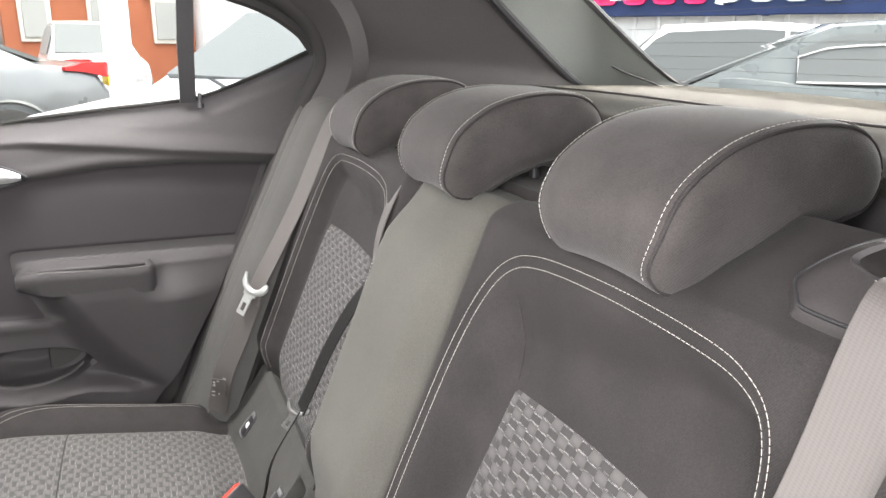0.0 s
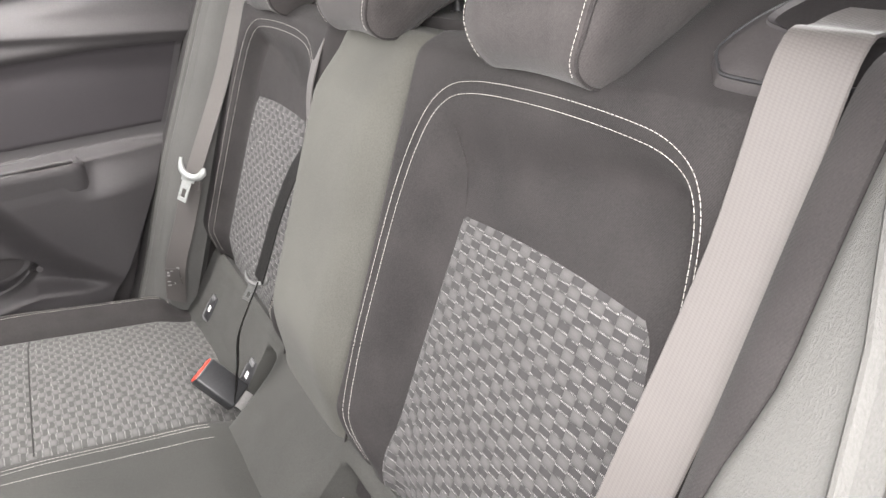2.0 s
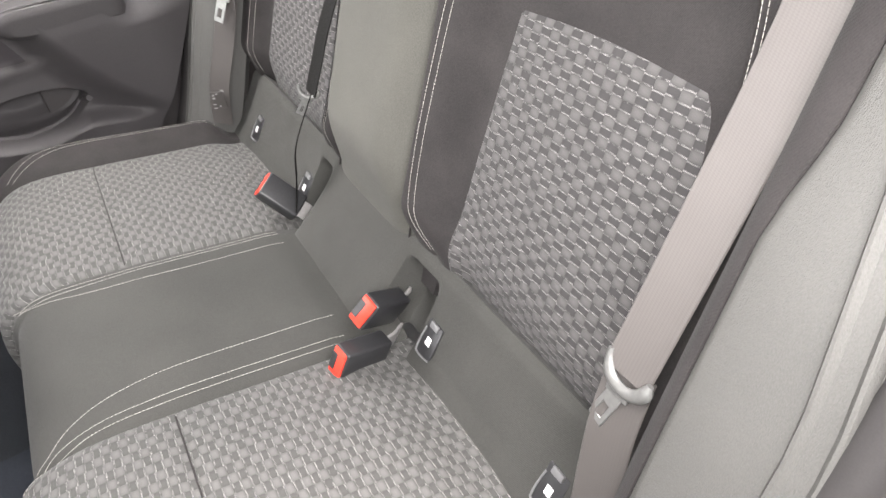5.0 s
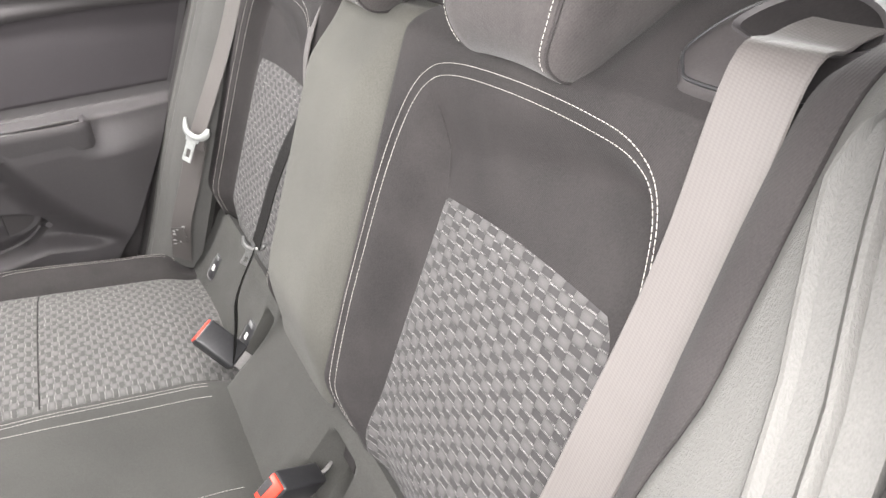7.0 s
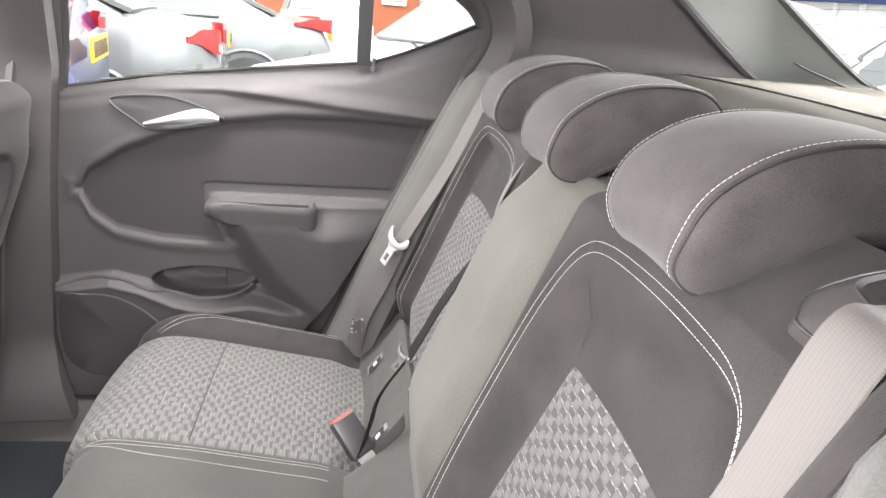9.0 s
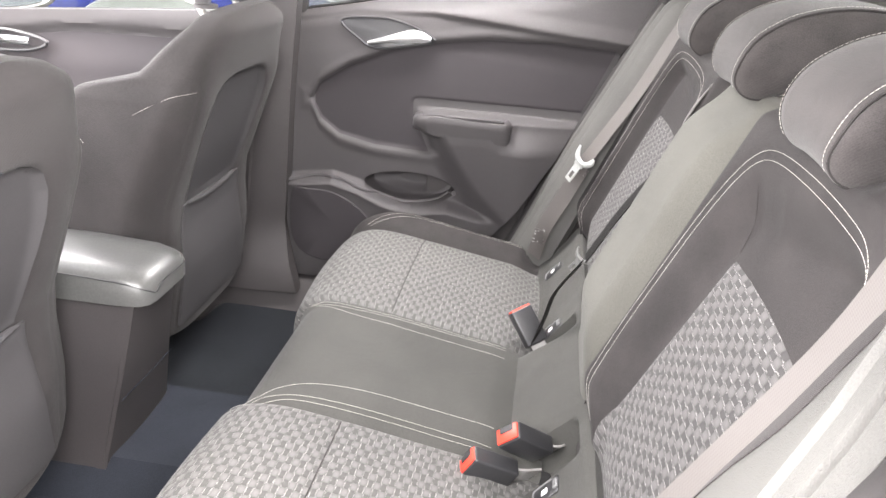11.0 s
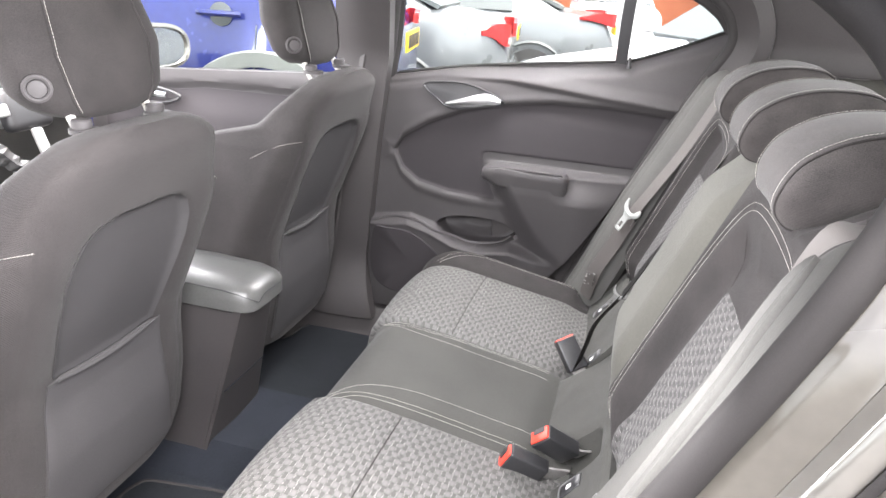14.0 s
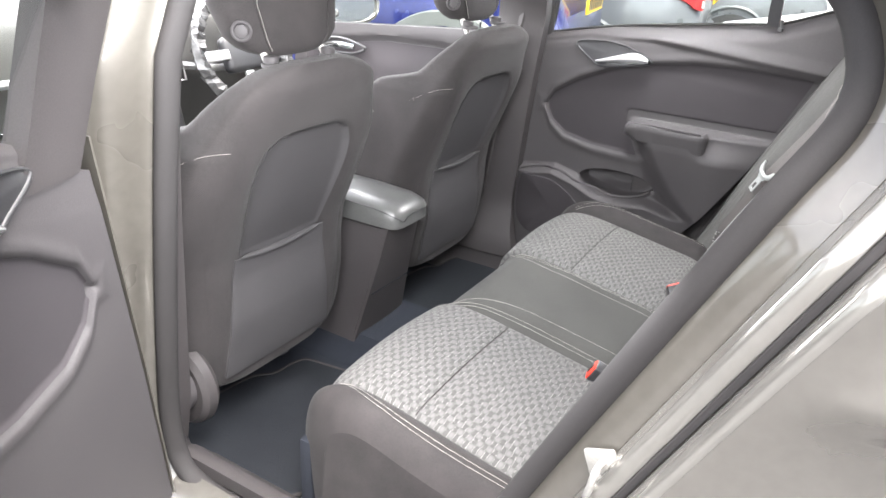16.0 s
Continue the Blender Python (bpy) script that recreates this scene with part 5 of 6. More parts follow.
    put("edge_shut", slab(lambda k, v: (side * (0.700 + 0.11 * k), door_at(0, v)[0] + 0.006 + 0.02 * k * (1 - k), door_at(0, v)[1]), spread(0, 1, 6), spread(0, 1, 16), (0, 0.004, 0)), PAINT_SHADE, None, "painted door edge")
    return door


car_door(1, (0.80, 0.80, 0), 0, "closed rear door with dark lining, chrome handle and moulded armrest")
car_door(-1, (-0.80, 0.80, 0), -70, "open rear door with dark lining swung out on its hinges")

# far front door, seen between the seats
fdoor = thing("front_door", "closed front door with dark lining and chrome handle", "car door")


def fskin(y, z):
    cr = z - interp(y, [(0.95, 0.93), (1.3, 0.925), (1.55, 0.89)])
    return 0.700 + 0.02 * step(0.95, 1.02, z) + 0.014 * step(0.0, -0.02, cr) * step(-0.12, -0.03, cr) - 0.035 * step(0.50, 0.47, z)


FBELT = [(0.84, 0.985), (1.20, 0.962), (1.60, 0.935)]
part("panel", slab(lambda y, v: (fskin(y, 0.28 + v * (interp(y, FBELT) - 0.28)), y, 0.28 + v * (interp(y, FBELT) - 0.28)), spread(0.85, 1.72, 50), spread(0, 1, 60), (0.05, 0, 0)), PLASTIC, fdoor)
part("inlay", slab(lambda y, v: (fskin(y, 0.56 + v * (interp(y, [(0.95, 0.93), (1.3, 0.925), (1.55, 0.89)]) - 0.585)) - 0.003, y, 0.56 + v * (interp(y, [(0.95, 0.93), (1.3, 0.925), (1.55, 0.89)]) - 0.585)), spread(0.87, 1.66, 30), spread(0, 1, 24), (0.004, 0, 0)), INLAY, fdoor, "dark cloth door inlay")
part("armrest", rbox(0.09, 0.40, 0.06, 0.02, 3, pose(0.665, 1.20, 0.70)), PLASTIC, fdoor)
part("switch_panel", rbox(0.05, 0.14, 0.008, 0.003, 2, pose(0.66, 1.28, 0.733)), SATIN, fdoor)
fb = smooth_path([(0.688, y, z) for y, z in ((1.62, 0.845), (1.55, 0.884), (1.47, 0.892), (1.375, 0.868), (1.45, 0.842))], 5, closed=True)
part("handle_bezel", tube(fb, 0.005, 8, closed=True), BLACK, fdoor)
part("handle", tube(smooth_path([(0.684, 1.56, 0.858), (0.672, 1.49, 0.870), (0.676, 1.415, 0.868)], 5), 0.009, 8, flat=1.3), CHROME, fdoor, "chrome release handle")
part("lock_pin", tube([(0.712, 0.93, 0.985), (0.712, 0.93, 1.005)], 0.004, 8), BLACK, fdoor)
fw = part("pane", slab(lambda y, v: (0.730 - 0.3 * v * 0.35, y, interp(y, FBELT) + v * 0.35), spread(0.86, 1.66, 6), spread(0, 1, 4), (0.004, 0, 0)), GLASS, fdoor)
fw.visible_shadow = False
mirror = thing("door_mirror", "blue-grey door mirror in a pewter housing", "mirror")
mm = Matrix.Translation((0.895, 1.60, 0.985)) @ pose(0, 0, 0, -4, 0, -20)


def oval(a, b, y, n=32):
    return [mm @ Vector((a * math.copysign(abs(math.cos(2 * math.pi * k / n)) ** 0.75, math.cos(2 * math.pi * k / n)), y, b * math.copysign(abs(math.sin(2 * math.pi * k / n)) ** 0.8, math.sin(2 * math.pi * k / n)))) for k in range(n)]


part("housing", loft([oval(0.112, 0.060, 0.012), oval(0.118, 0.066, -0.004), oval(0.132, 0.078, 0.0), oval(0.134, 0.080, 0.03), oval(0.10, 0.06, 0.10), oval(0.03, 0.02, 0.12)]), PAINT, mirror)
part("mirror_glass", loft([oval(0.113, 0.061, 0.006), oval(0.113, 0.061, 0.010)]), CHROME, mirror, "mirror glass")
part("foot", rbox(0.09, 0.05, 0.03, 0.01, 2, pose(0.79, 1.63, 0.955)), PAINT, mirror)


# ---- front seats ----
SEAT_HALF = [(0.350, 0.170), (0.356, 0.196), (0.366, 0.214), (0.385, 0.230), (0.42, 0.248), (0.50, 0.261), (0.62, 0.268), (0.76, 0.267), (0.84, 0.258), (0.89, 0.246), (0.915, 0.228), (0.945, 0.212), (0.985, 0.190), (1.010, 0.168), (1.028, 0.138), (1.040, 0.10), (1.045, 0.06)]
SEAT_DEEP = [(0.35, 0.09), (0.40, 0.14), (0.50, 0.175), (0.70, 0.185), (0.88, 0.16), (0.96, 0.125), (1.0, 0.10), (1.030, 0.07), (1.045, 0.04)]


def seat_back_y(z):
    """Rear face of a front seat: upright below the pocket's mouth, leaning back above it."""
    return 0.793 - 0.40 * (z - 0.66) if z > 0.66 else 0.793 + interp(z, [(0.34, 0.020), (0.40, 0.012), (0.50, 0.006), (0.60, 0.008), (0.66, 0.0)])


def pocket_half(z):
    return interp(z, [(0.640, 0.117), (0.70, 0.128), (0.77, 0.138), (0.82, 0.141), (0.86, 0.134), (0.890, 0.118), (0.905, 0.096), (0.913, 0.065), (0.917, 0.0)])


def seat_relief(x, z):
    """How far the rear face of a front seat is pressed in (positive: towards its front)."""
    a = abs(x)
    inside = min(pocket_half(z) - a, (0.917 - z) * 0.9) if z > 0.64 else -1
    deep = 0.0
    if z > 0.635:
        deep = 0.013 * step(-0.004, 0.014, inside) * interp(z, [(0.64, 0.25), (0.75, 0.6), (0.86, 1.0)])
    low = 0.003 * bump1(a - (0.136 + 0.03 * step(0.62, 0.40, z)), 0.004) * step(0.66, 0.62, z)
    flank = -0.012 * bump1((a - 0.178) / 0.05, 1.0) * step(0.97, 0.86, z) * step(0.40, 0.58, z)
    return deep + low + flank + 0.0025 * bump1(a - 0.197, 0.004) * step(0.94, 0.90, z)


def front_seat(xc, label):
    seat = thing("car_seat", label, "car seat", "front seats")
    seat.location = (xc, 0, 0)

    def ring(z):
        w, d, y0 = interp(z, SEAT_HALF), interp(z, SEAT_DEEP), seat_back_y(z)
        out = []
        for k in range(150):
            t = 2 * math.pi * k / 150
            c, q = math.cos(t), math.sin(t)
            x = w * math.copysign(abs(c) ** 0.44, c)
            f = math.copysign(abs(q) ** 0.36, q)
            y = y0 + d / 2 + d / 2 * f
            if f < 0:
                y += 0.010 * (abs(x) / w) ** 4 + seat_relief(x, z) * step(-0.70, -0.92, f)
            else:
                y += 0.095 * step(0.5, 0.95, abs(x) / w) * step(0.935, 0.900, z) * step(0.35, 0.5, z)
            out.append((x, y + 0.02 * step(1.0, 1.045, z), z))
        return out
    zs = [0.350, 0.353, 0.358, 0.366, 0.376] + spread(0.39, 0.86, 44) + spread(0.866, 0.93, 16) + [0.945, 0.96, 0.975, 0.99, 1.002, 1.012, 1.021, 1.029, 1.036, 1.041, 1.045]
    shell = part("backrest", loft([ring(z) for z in zs]), CLOTH_SEAT, seat)
    back_y = lambda x, z: seat_back_y(z) + 0.010 * (abs(x) / 0.267) ** 4 + seat_relief(x, z)

    # smooth pocket panel lying in its recess, with a drooping mouth
    def pk(a, v):
        c = 2 * a - 1
        z = 0.655 - 0.010 * (1 - c * c) * (1 - v) + 0.257 * v
        x = c * pocket_half(min(z, 0.9165)) * 0.985
        return Vector((x, back_y(x, z) - 0.0022, z))
    pocket = part("pocket", slab(pk, spread(0, 1, 40), spread(0, 1, 60), (0, 0.006, 0)), POCKET, shell, "smooth dark seat-back pocket panel")
    part("pocket_mouth", tube([pk(a, 0) + Vector((0, -0.006, -0.004)) for a in spread(0, 1, 24)], [0.0020 + 0.0055 * math.sin(math.pi * min(1, max(0, a * 1.0))) ** 0.35 for a in spread(0, 1, 24)], 8), POCKET, pocket, "thick elastic pocket edge")

    def lower(a, v):
        z = 0.650 - 0.010 * math.sin(math.pi * a) * (1 - v) - 0.272 * v
        half = 0.133 + 0.030 * v
        x = half * (2 * a - 1)
        return Vector((x, back_y(x, z) - 0.0035 - 0.005 * math.sin(math.pi * a) ** 0.6 * math.sin(math.pi * min(1, 0.12 + v * 0.88)), z))
    part("pocket_front", slab(lower, spread(0, 1, 30), spread(0, 1, 30), (0, 0.006, 0)), POCKET, shell, "smooth lower panel of the pocket")
    for sx in (-1, 1):
        part("stitching", dashes(smooth_path([(sx * 0.205, seat_back_y(0.93) + 0.016, 0.905), (sx * 0.236, seat_back_y(0.92) + 0.045, 0.900), (sx * 0.250, seat_back_y(0.9) + 0.09, 0.875), (sx * 0.252, seat_back_y(0.88) + 0.14, 0.835), (sx * 0.246, seat_back_y(0.87) + 0.19, 0.79)], 6)), THREAD, shell, "white stitching", kind="stuff")
    base = part("seat_base", join(rbox(0.46, 0.46, 0.13, 0.04, 3, pose(0, 1.20, 0.43)), rbox(0.36, 0.40, 0.10, 0.02, 2, pose(0, 1.18, 0.32))), CLOTH, seat)
    for sx in (-1, 1):
        part("seat_rail", rbox(0.035, 0.40, 0.040, 0.006, 2, pose(sx * 0.175, 1.16, 0.225)), CARPET, base)
    if xc > 0:
        return seat
    sx = -1
    cov = part("side_cover", loft([[(sx * (0.215 + dx), 0.850 + a * 0.088 * math.cos(2 * math.pi * k / 28), 0.392 + a * 0.092 * math.sin(2 * math.pi * k / 28)) for k in range(28)] for dx, a in ((0.0, 0.9), (0.012, 1.0), (0.030, 0.97), (0.040, 0.85), (0.042, 0.2))]), PILLAR, seat, "charcoal recliner cover")
    part("recliner_knob", moved(disc(0.056, 0.030, 28, 0.2), pose(sx * 0.252, 0.845, 0.402, 0, sx * 90)), PLASTIC, cov)
    part("hub", moved(disc(0.026, 0.008, 20, 0.2), pose(sx * 0.280, 0.845, 0.402, 0, sx * 90)), PLASTIC_SOFT, cov)
    return seat


front_seat(-0.380, "black cloth front passenger seat with a back pocket")
front_seat(0.368, "black cloth front driver seat with a back pocket")


def front_headrest(xc):
    head = thing("front_headrest", "black cloth front headrest on two chrome posts", "headrest", "front headrests")
    head.location = (xc, 0, -0.010 if xc < 0 else 0)

    def ring(z):
        v = (z - 1.054) / 0.208
        w = 1.07 * interp(v, [(0, 0.085), (0.06, 0.110), (0.16, 0.128), (0.45, 0.145), (0.8, 0.128), (0.93, 0.105), (1, 0.07)])
        d = interp(v, [(0, 0.05), (0.06, 0.075), (0.16, 0.09), (0.5, 0.10), (0.85, 0.085), (1, 0.04)])
        yc = 0.770 + 0.05 * v
        return [(w * math.copysign(abs(math.cos(t)) ** 0.6, math.cos(t)), yc + d / 2 * math.copysign(abs(math.sin(t)) ** 0.75, math.sin(t)), z + 0.012 * (abs(math.cos(t)) ** 2) * (1 - v) * 0.6) for t in [2 * math.pi * k / 40 for k in range(40)]]
    zs = [1.054, 1.058, 1.064, 1.073, 1.086] + spread(1.105, 1.235, 10) + [1.245, 1.253, 1.259, 1.262]
    cush = part("cushion", loft([ring(z) for z in zs]), CLOTH, head)
    seam = [Vector(ring(z)[27]) + Vector((-0.0006, -0.0012, 0)) for z in zs[2:]]
    part("seam", tube(seam, 0.0015, 6), CLOTH, cush)
    part("stitching", dashes([p + Vector((0.003, -0.0012, 0)) for p in seam]), THREAD, cush, "white stitching", kind="stuff")
    seam = [Vector(ring(z)[33]) + Vector((0.0006, -0.0012, 0)) for z in zs[2:]]
    part("seam", tube(seam, 0.0015, 6), CLOTH, cush)
    m = basis((-0.129, 0.750, 1.105), (0.68, -0.73, 0), (0, 0, 1))
    btn = part("release_button", disc(0.0115, 0.006, 24, 0.1, m), PLASTIC, head)
    part("button_ring", ring_geo(0.0125, 0.0185, 0.005, 28, m), PLASTIC, btn)
    for x in (-0.079, 0.079):
        part("post", tube([(x, 0.728, 1.020), (x, 0.772, 1.105)], 0.0065, 12), ZINC, head, "dull metal post")
        part("collar", join(moved(disc(0.022, 0.007, 24), Matrix.Translation((x, 0.726, 1.041))), moved(disc(0.014, 0.014, 20), Matrix.Translation((x, 0.732, 1.046)))), PLASTIC, head)
    return head


front_headrest(-0.368)
front_headrest(0.352)

# ---- centre console, dashboard, steering wheel ----
console = thing("centre_console", "dark centre console with a padded grey armrest", "console")
part("base", loft([[(-0.018 - w, yb_, z), (w - 0.018, yb_, z), (w - 0.018, 1.62, z), (-0.018 - w, 1.62, z)] for z, w, yb_ in ((0.22, 0.113, 0.808), (0.30, 0.106, 0.790), (0.45, 0.084, 0.758), (0.55, 0.071, 0.738), (0.592, 0.068, 0.728))]), PILLAR, console)
lid = []
for y, w, zt in ((0.688, 0.045, 0.628), (0.692, 0.062, 0.638), (0.705, 0.074, 0.647), (0.74, 0.079, 0.655), (0.85, 0.080, 0.660), (1.00, 0.079, 0.660), (1.05, 0.075, 0.655)):
    lid.append([(-0.018 + x * w, y, z) for x, z in ((-1, 0.600), (-1.02, 0.618), (-0.98, zt - 0.012), (-0.85, zt - 0.002), (-0.4, zt + 0.002), (0.4, zt + 0.002), (0.85, zt - 0.002), (0.98, zt - 0.012), (1.02, 0.618), (1, 0.600))])
arm_lid = part("armrest_lid", loft(lid), LEATHER, console, "padded grey leather armrest lid")
part("stitching", dashes([Vector(r[7]) + Vector((0.001, -0.001, 0.001)) for r in lid[1:]]), THREAD, arm_lid, kind="stuff")
part("seam", tube(smooth_path([Vector(r[2]) for r in lid[::-1]] + [Vector(lid[1][4]) + Vector((0, -0.006, -0.012)), Vector(lid[1][5]) + Vector((0, -0.006, -0.012))] + [Vector(r[7]) for r in lid[1:]], 3), 0.0012, 6), BLACK, arm_lid)
part("rear_panel", slab(lambda x, v: (-0.018 + x * (0.070 + 0.046 * v ** 1.4), 0.716 + 0.082 * v - 0.006 * (1 - x * x), 0.600 - 0.37 * v), spread(-1, 1, 10), spread(0, 1, 14), (0, 0.02, 0)), PILLAR, console)
part("foot_trim", tube(smooth_path([(0.015, 0.786, 0.250), (0.060, 0.790, 0.258), (0.096, 0.802, 0.286)], 5), 0.006, 8), SATIN, console, "silver trim strip")

part("panel_joint", tube([(-0.105, 0.752, 0.412), (0.068, 0.752, 0.412)], 0.0012, 6), CARPET, console)

dash = thing("dashboard", "dark dashboard with silver trim strips and vents", "dashboard")
part("top_pad", loft([[(x, y + 0.05 * (x / 0.7) ** 2, z) for y, z in ((1.50, 0.60), (1.44, 0.78), (1.445, 0.90), (1.46, 0.955), (1.50, 0.990), (1.60, 1.010), (1.80, 1.022), (2.05, 1.010), (2.0, 0.6))] for x in spread(-0.70, 0.70, 14)]), PLASTIC_SOFT, dash)
stack = part("middle_console_panel", rbox(0.24, 0.10, 0.30, 0.02, 3, pose(-0.015, 1.44, 0.76, -14)), BLACK, dash)
screen = part("screen", rbox(0.165, 0.012, 0.110, 0.004, 2, pose(-0.050, 1.385, 0.850, -14)), plain("dark screen glass", (0.03, 0.032, 0.032), 0.12), stack, "dark glossy screen")
part("screen_frame", tube([pose(-0.050, 1.378, 0.850, -14) @ Vector(p) for p in ((-0.085, 0, -0.058), (0.085, 0, -0.058), (0.085, 0, 0.058), (-0.085, 0, 0.058))], 0.004, 6, closed=True), SATIN, screen)
part("vent_frame", tube([pose(0.082, 1.380, 0.855, -14) @ Vector(p) for p in ((-0.036, 0, -0.060), (0.036, 0, -0.060), (0.036, 0, 0.060), (-0.036, 0, 0.060))], 0.004, 6, closed=True), SATIN, stack)
for k in range(7):
    part("vent_slat", rbox(0.068, 0.022, 0.005, 0.002, 2, pose(0.082, 1.384 - 0.0035 * (k - 3), 0.855 + 0.015 * (k - 3), 10)), GREY_TRIM, stack)
for x in (-0.09, 0.06):
    part("dial", moved(disc(0.024, 0.022, 24), pose(x, 1.390, 0.715, 90)), SATIN, stack)
part("trim_strip", tube(smooth_path([(-0.66, 1.47, 0.83), (-0.35, 1.425, 0.845), (-0.14, 1.42, 0.84)], 6), 0.012, 8), SATIN, dash)
part("trim_strip", tube(smooth_path([(0.10, 1.42, 0.84), (0.35, 1.425, 0.80), (0.66, 1.47, 0.82)], 6), 0.012, 8), SATIN, dash)
dash.location.y = 0.28
wheel = thing("steering_wheel", "black steering wheel wrapped in creased clear plastic film", "steering wheel")
wm = pose(0.345, 1.62, 0.86, 68)
part("rim", moved(tube([(0.185 * math.cos(2 * math.pi * k / 40), 0.185 * math.sin(2 * math.pi * k / 40), 0) for k in range(40)], 0.016, 10, closed=True), wm), BLACK, wheel)
part("hub", rbox(0.15, 0.12, 0.05, 0.02, 3, wm @ pose(0, 0, -0.02)), BLACK, wheel)
for a in (180, 0, 270):
    part("spoke", rbox(0.12, 0.035, 0.015, 0.006, 2, wm @ pose(0, 0, 0, 0, 0, a) @ pose(0.12, 0, -0.005)), SATIN, wheel, "silver spoke")


def creased(r0, r1, n, seed):
    """A ring of creased film round the wheel."""
    rnd = random.Random(seed)
    rings = []
    for k in range(n):
        t = 2 * math.pi * k / n
        rings.append([wm @ Vector(((0.185 + (q + rnd.uniform(-0.004, 0.004)) * math.cos(w)) * math.cos(t), (0.185 + (q + rnd.uniform(-0.004, 0.004)) * math.cos(w)) * math.sin(t), (q + rnd.uniform(-0.008, 0.008)) * math.sin(w))) for w in spread(0, 5.24, 5) for q in (rnd.uniform(r0, r1),)])
    return loft(rings, closed=True)


FILM = surface("creased clear film", (0.0175, 0.0175, 0.0175), (0.0735, 0.0735, 0.0735), 0.22, fine=60, depth=0.004, strength=0.8)
part("film", creased(0.019, 0.027, 84, 4), FILM, wheel, "creased clear plastic film", flat=True)


def leaf(a, b):
    return Vector((-0.10 + 0.20 * a + 0.02 * noise.noise(Vector((a * 5, b * 5, 1))), 1.36 + 0.05 * noise.noise(Vector((a * 6, b * 7, 2))), 0.76 + 0.20 * b + 0.02 * noise.noise(Vector((a * 5, b * 4, 7)))))


part("protective_film", slab(leaf, spread(-0.25, 0.30, 12), spread(0, 0.8, 14), (0, 0.002, 0)), FILM, dash, "creased clear protective film", flat=True)


# ---- outside: yard, parked cars, buildings ----
CONCRETE = surface("worn grey tarmac", (0.075, 0.074, 0.072), (0.125, 0.122, 0.118), 0.9, fine=40, depth=0.004, coarse=0.7, strength=0.5)
BLUE = surface("deep blue car paint", (0.011, 0.017, 0.105), (0.018, 0.026, 0.145), 0.25, fine=40, strength=0, metal=0.3, coat=0.9)
SILVER = surface("silver car paint", (0.15, 0.160, 0.163), (0.185, 0.195, 0.20), 0.3, fine=40, strength=0, metal=0.4, coat=0.8)
GREYCAR = surface("slate grey car paint", (0.10, 0.115, 0.115), (0.14, 0.155, 0.155), 0.3, fine=40, strength=0, metal=0.4, coat=0.8)
WHITECAR = surface("white car paint", (0.70, 0.70, 0.70), (0.78, 0.78, 0.78), 0.35, fine=40, strength=0, coat=0.8)
CLADDING = surface("grey arch cladding", (0.14, 0.15, 0.14), (0.19, 0.20, 0.19), 0.6, fine=60, strength=0.2)
TINTED = plain("tinted window", (0.10, 0.11, 0.11), 0.3)
LAMP_RED = plain("red lamp lens", (0.42, 0.025, 0.025), 0.2, 0.0, 0.4)
LAMP_CLEAR = plain("clear lamp lens", (0.50, 0.44, 0.42), 0.12, 0.0, 0.6)
PALE_PANE = plain("pale reflecting pane", (0.30, 0.31, 0.30), 0.3)
PLATE = plain("yellow plate", (0.75, 0.50, 0.02), 0.5)
TYRE = surface("black tyre", (0.014, 0.014, 0.014), (0.024, 0.024, 0.024), 0.8, fine=120, strength=0.3)
BRICK = surface("orange brick", (0.26, 0.075, 0.035), (0.34, 0.115, 0.055), 0.85, fine=60, depth=0.004, coarse=2.0, strength=0.5)
RENDERED = surface("white cladding", (0.70, 0.70, 0.69), (0.80, 0.80, 0.79), 0.7, fine=30, coarse=0.8, strength=0.1)
STONE = surface("pale stone trim", (0.50, 0.47, 0.42), (0.60, 0.57, 0.52), 0.8, fine=40, strength=0.2)
SIGN_BLUE = plain("navy sign board", (0.012, 0.035, 0.13), 0.5)
SIGN_PINK = plain("pink sign shape", (0.80, 0.03, 0.16), 0.5)
ROOF = surface("brown roof tile", (0.10, 0.075, 0.06), (0.16, 0.12, 0.10), 0.85, fine=20, strength=0.4)

ground = part("ground", slab(lambda x, y: (x, y, 0.004 * noise.noise(Vector((x * 0.4, y * 0.4, 0)))), [-400, -60, -20] + spread(-10, 14, 24) + [30, 80, 400], [-400, -60, -20] + spread(-10, 14, 24) + [30, 80, 400], (0, 0, -0.2)), CONCRETE, None)
tagged(ground, "worn grey tarmac yard of the car lot", "ground", kind="structure")


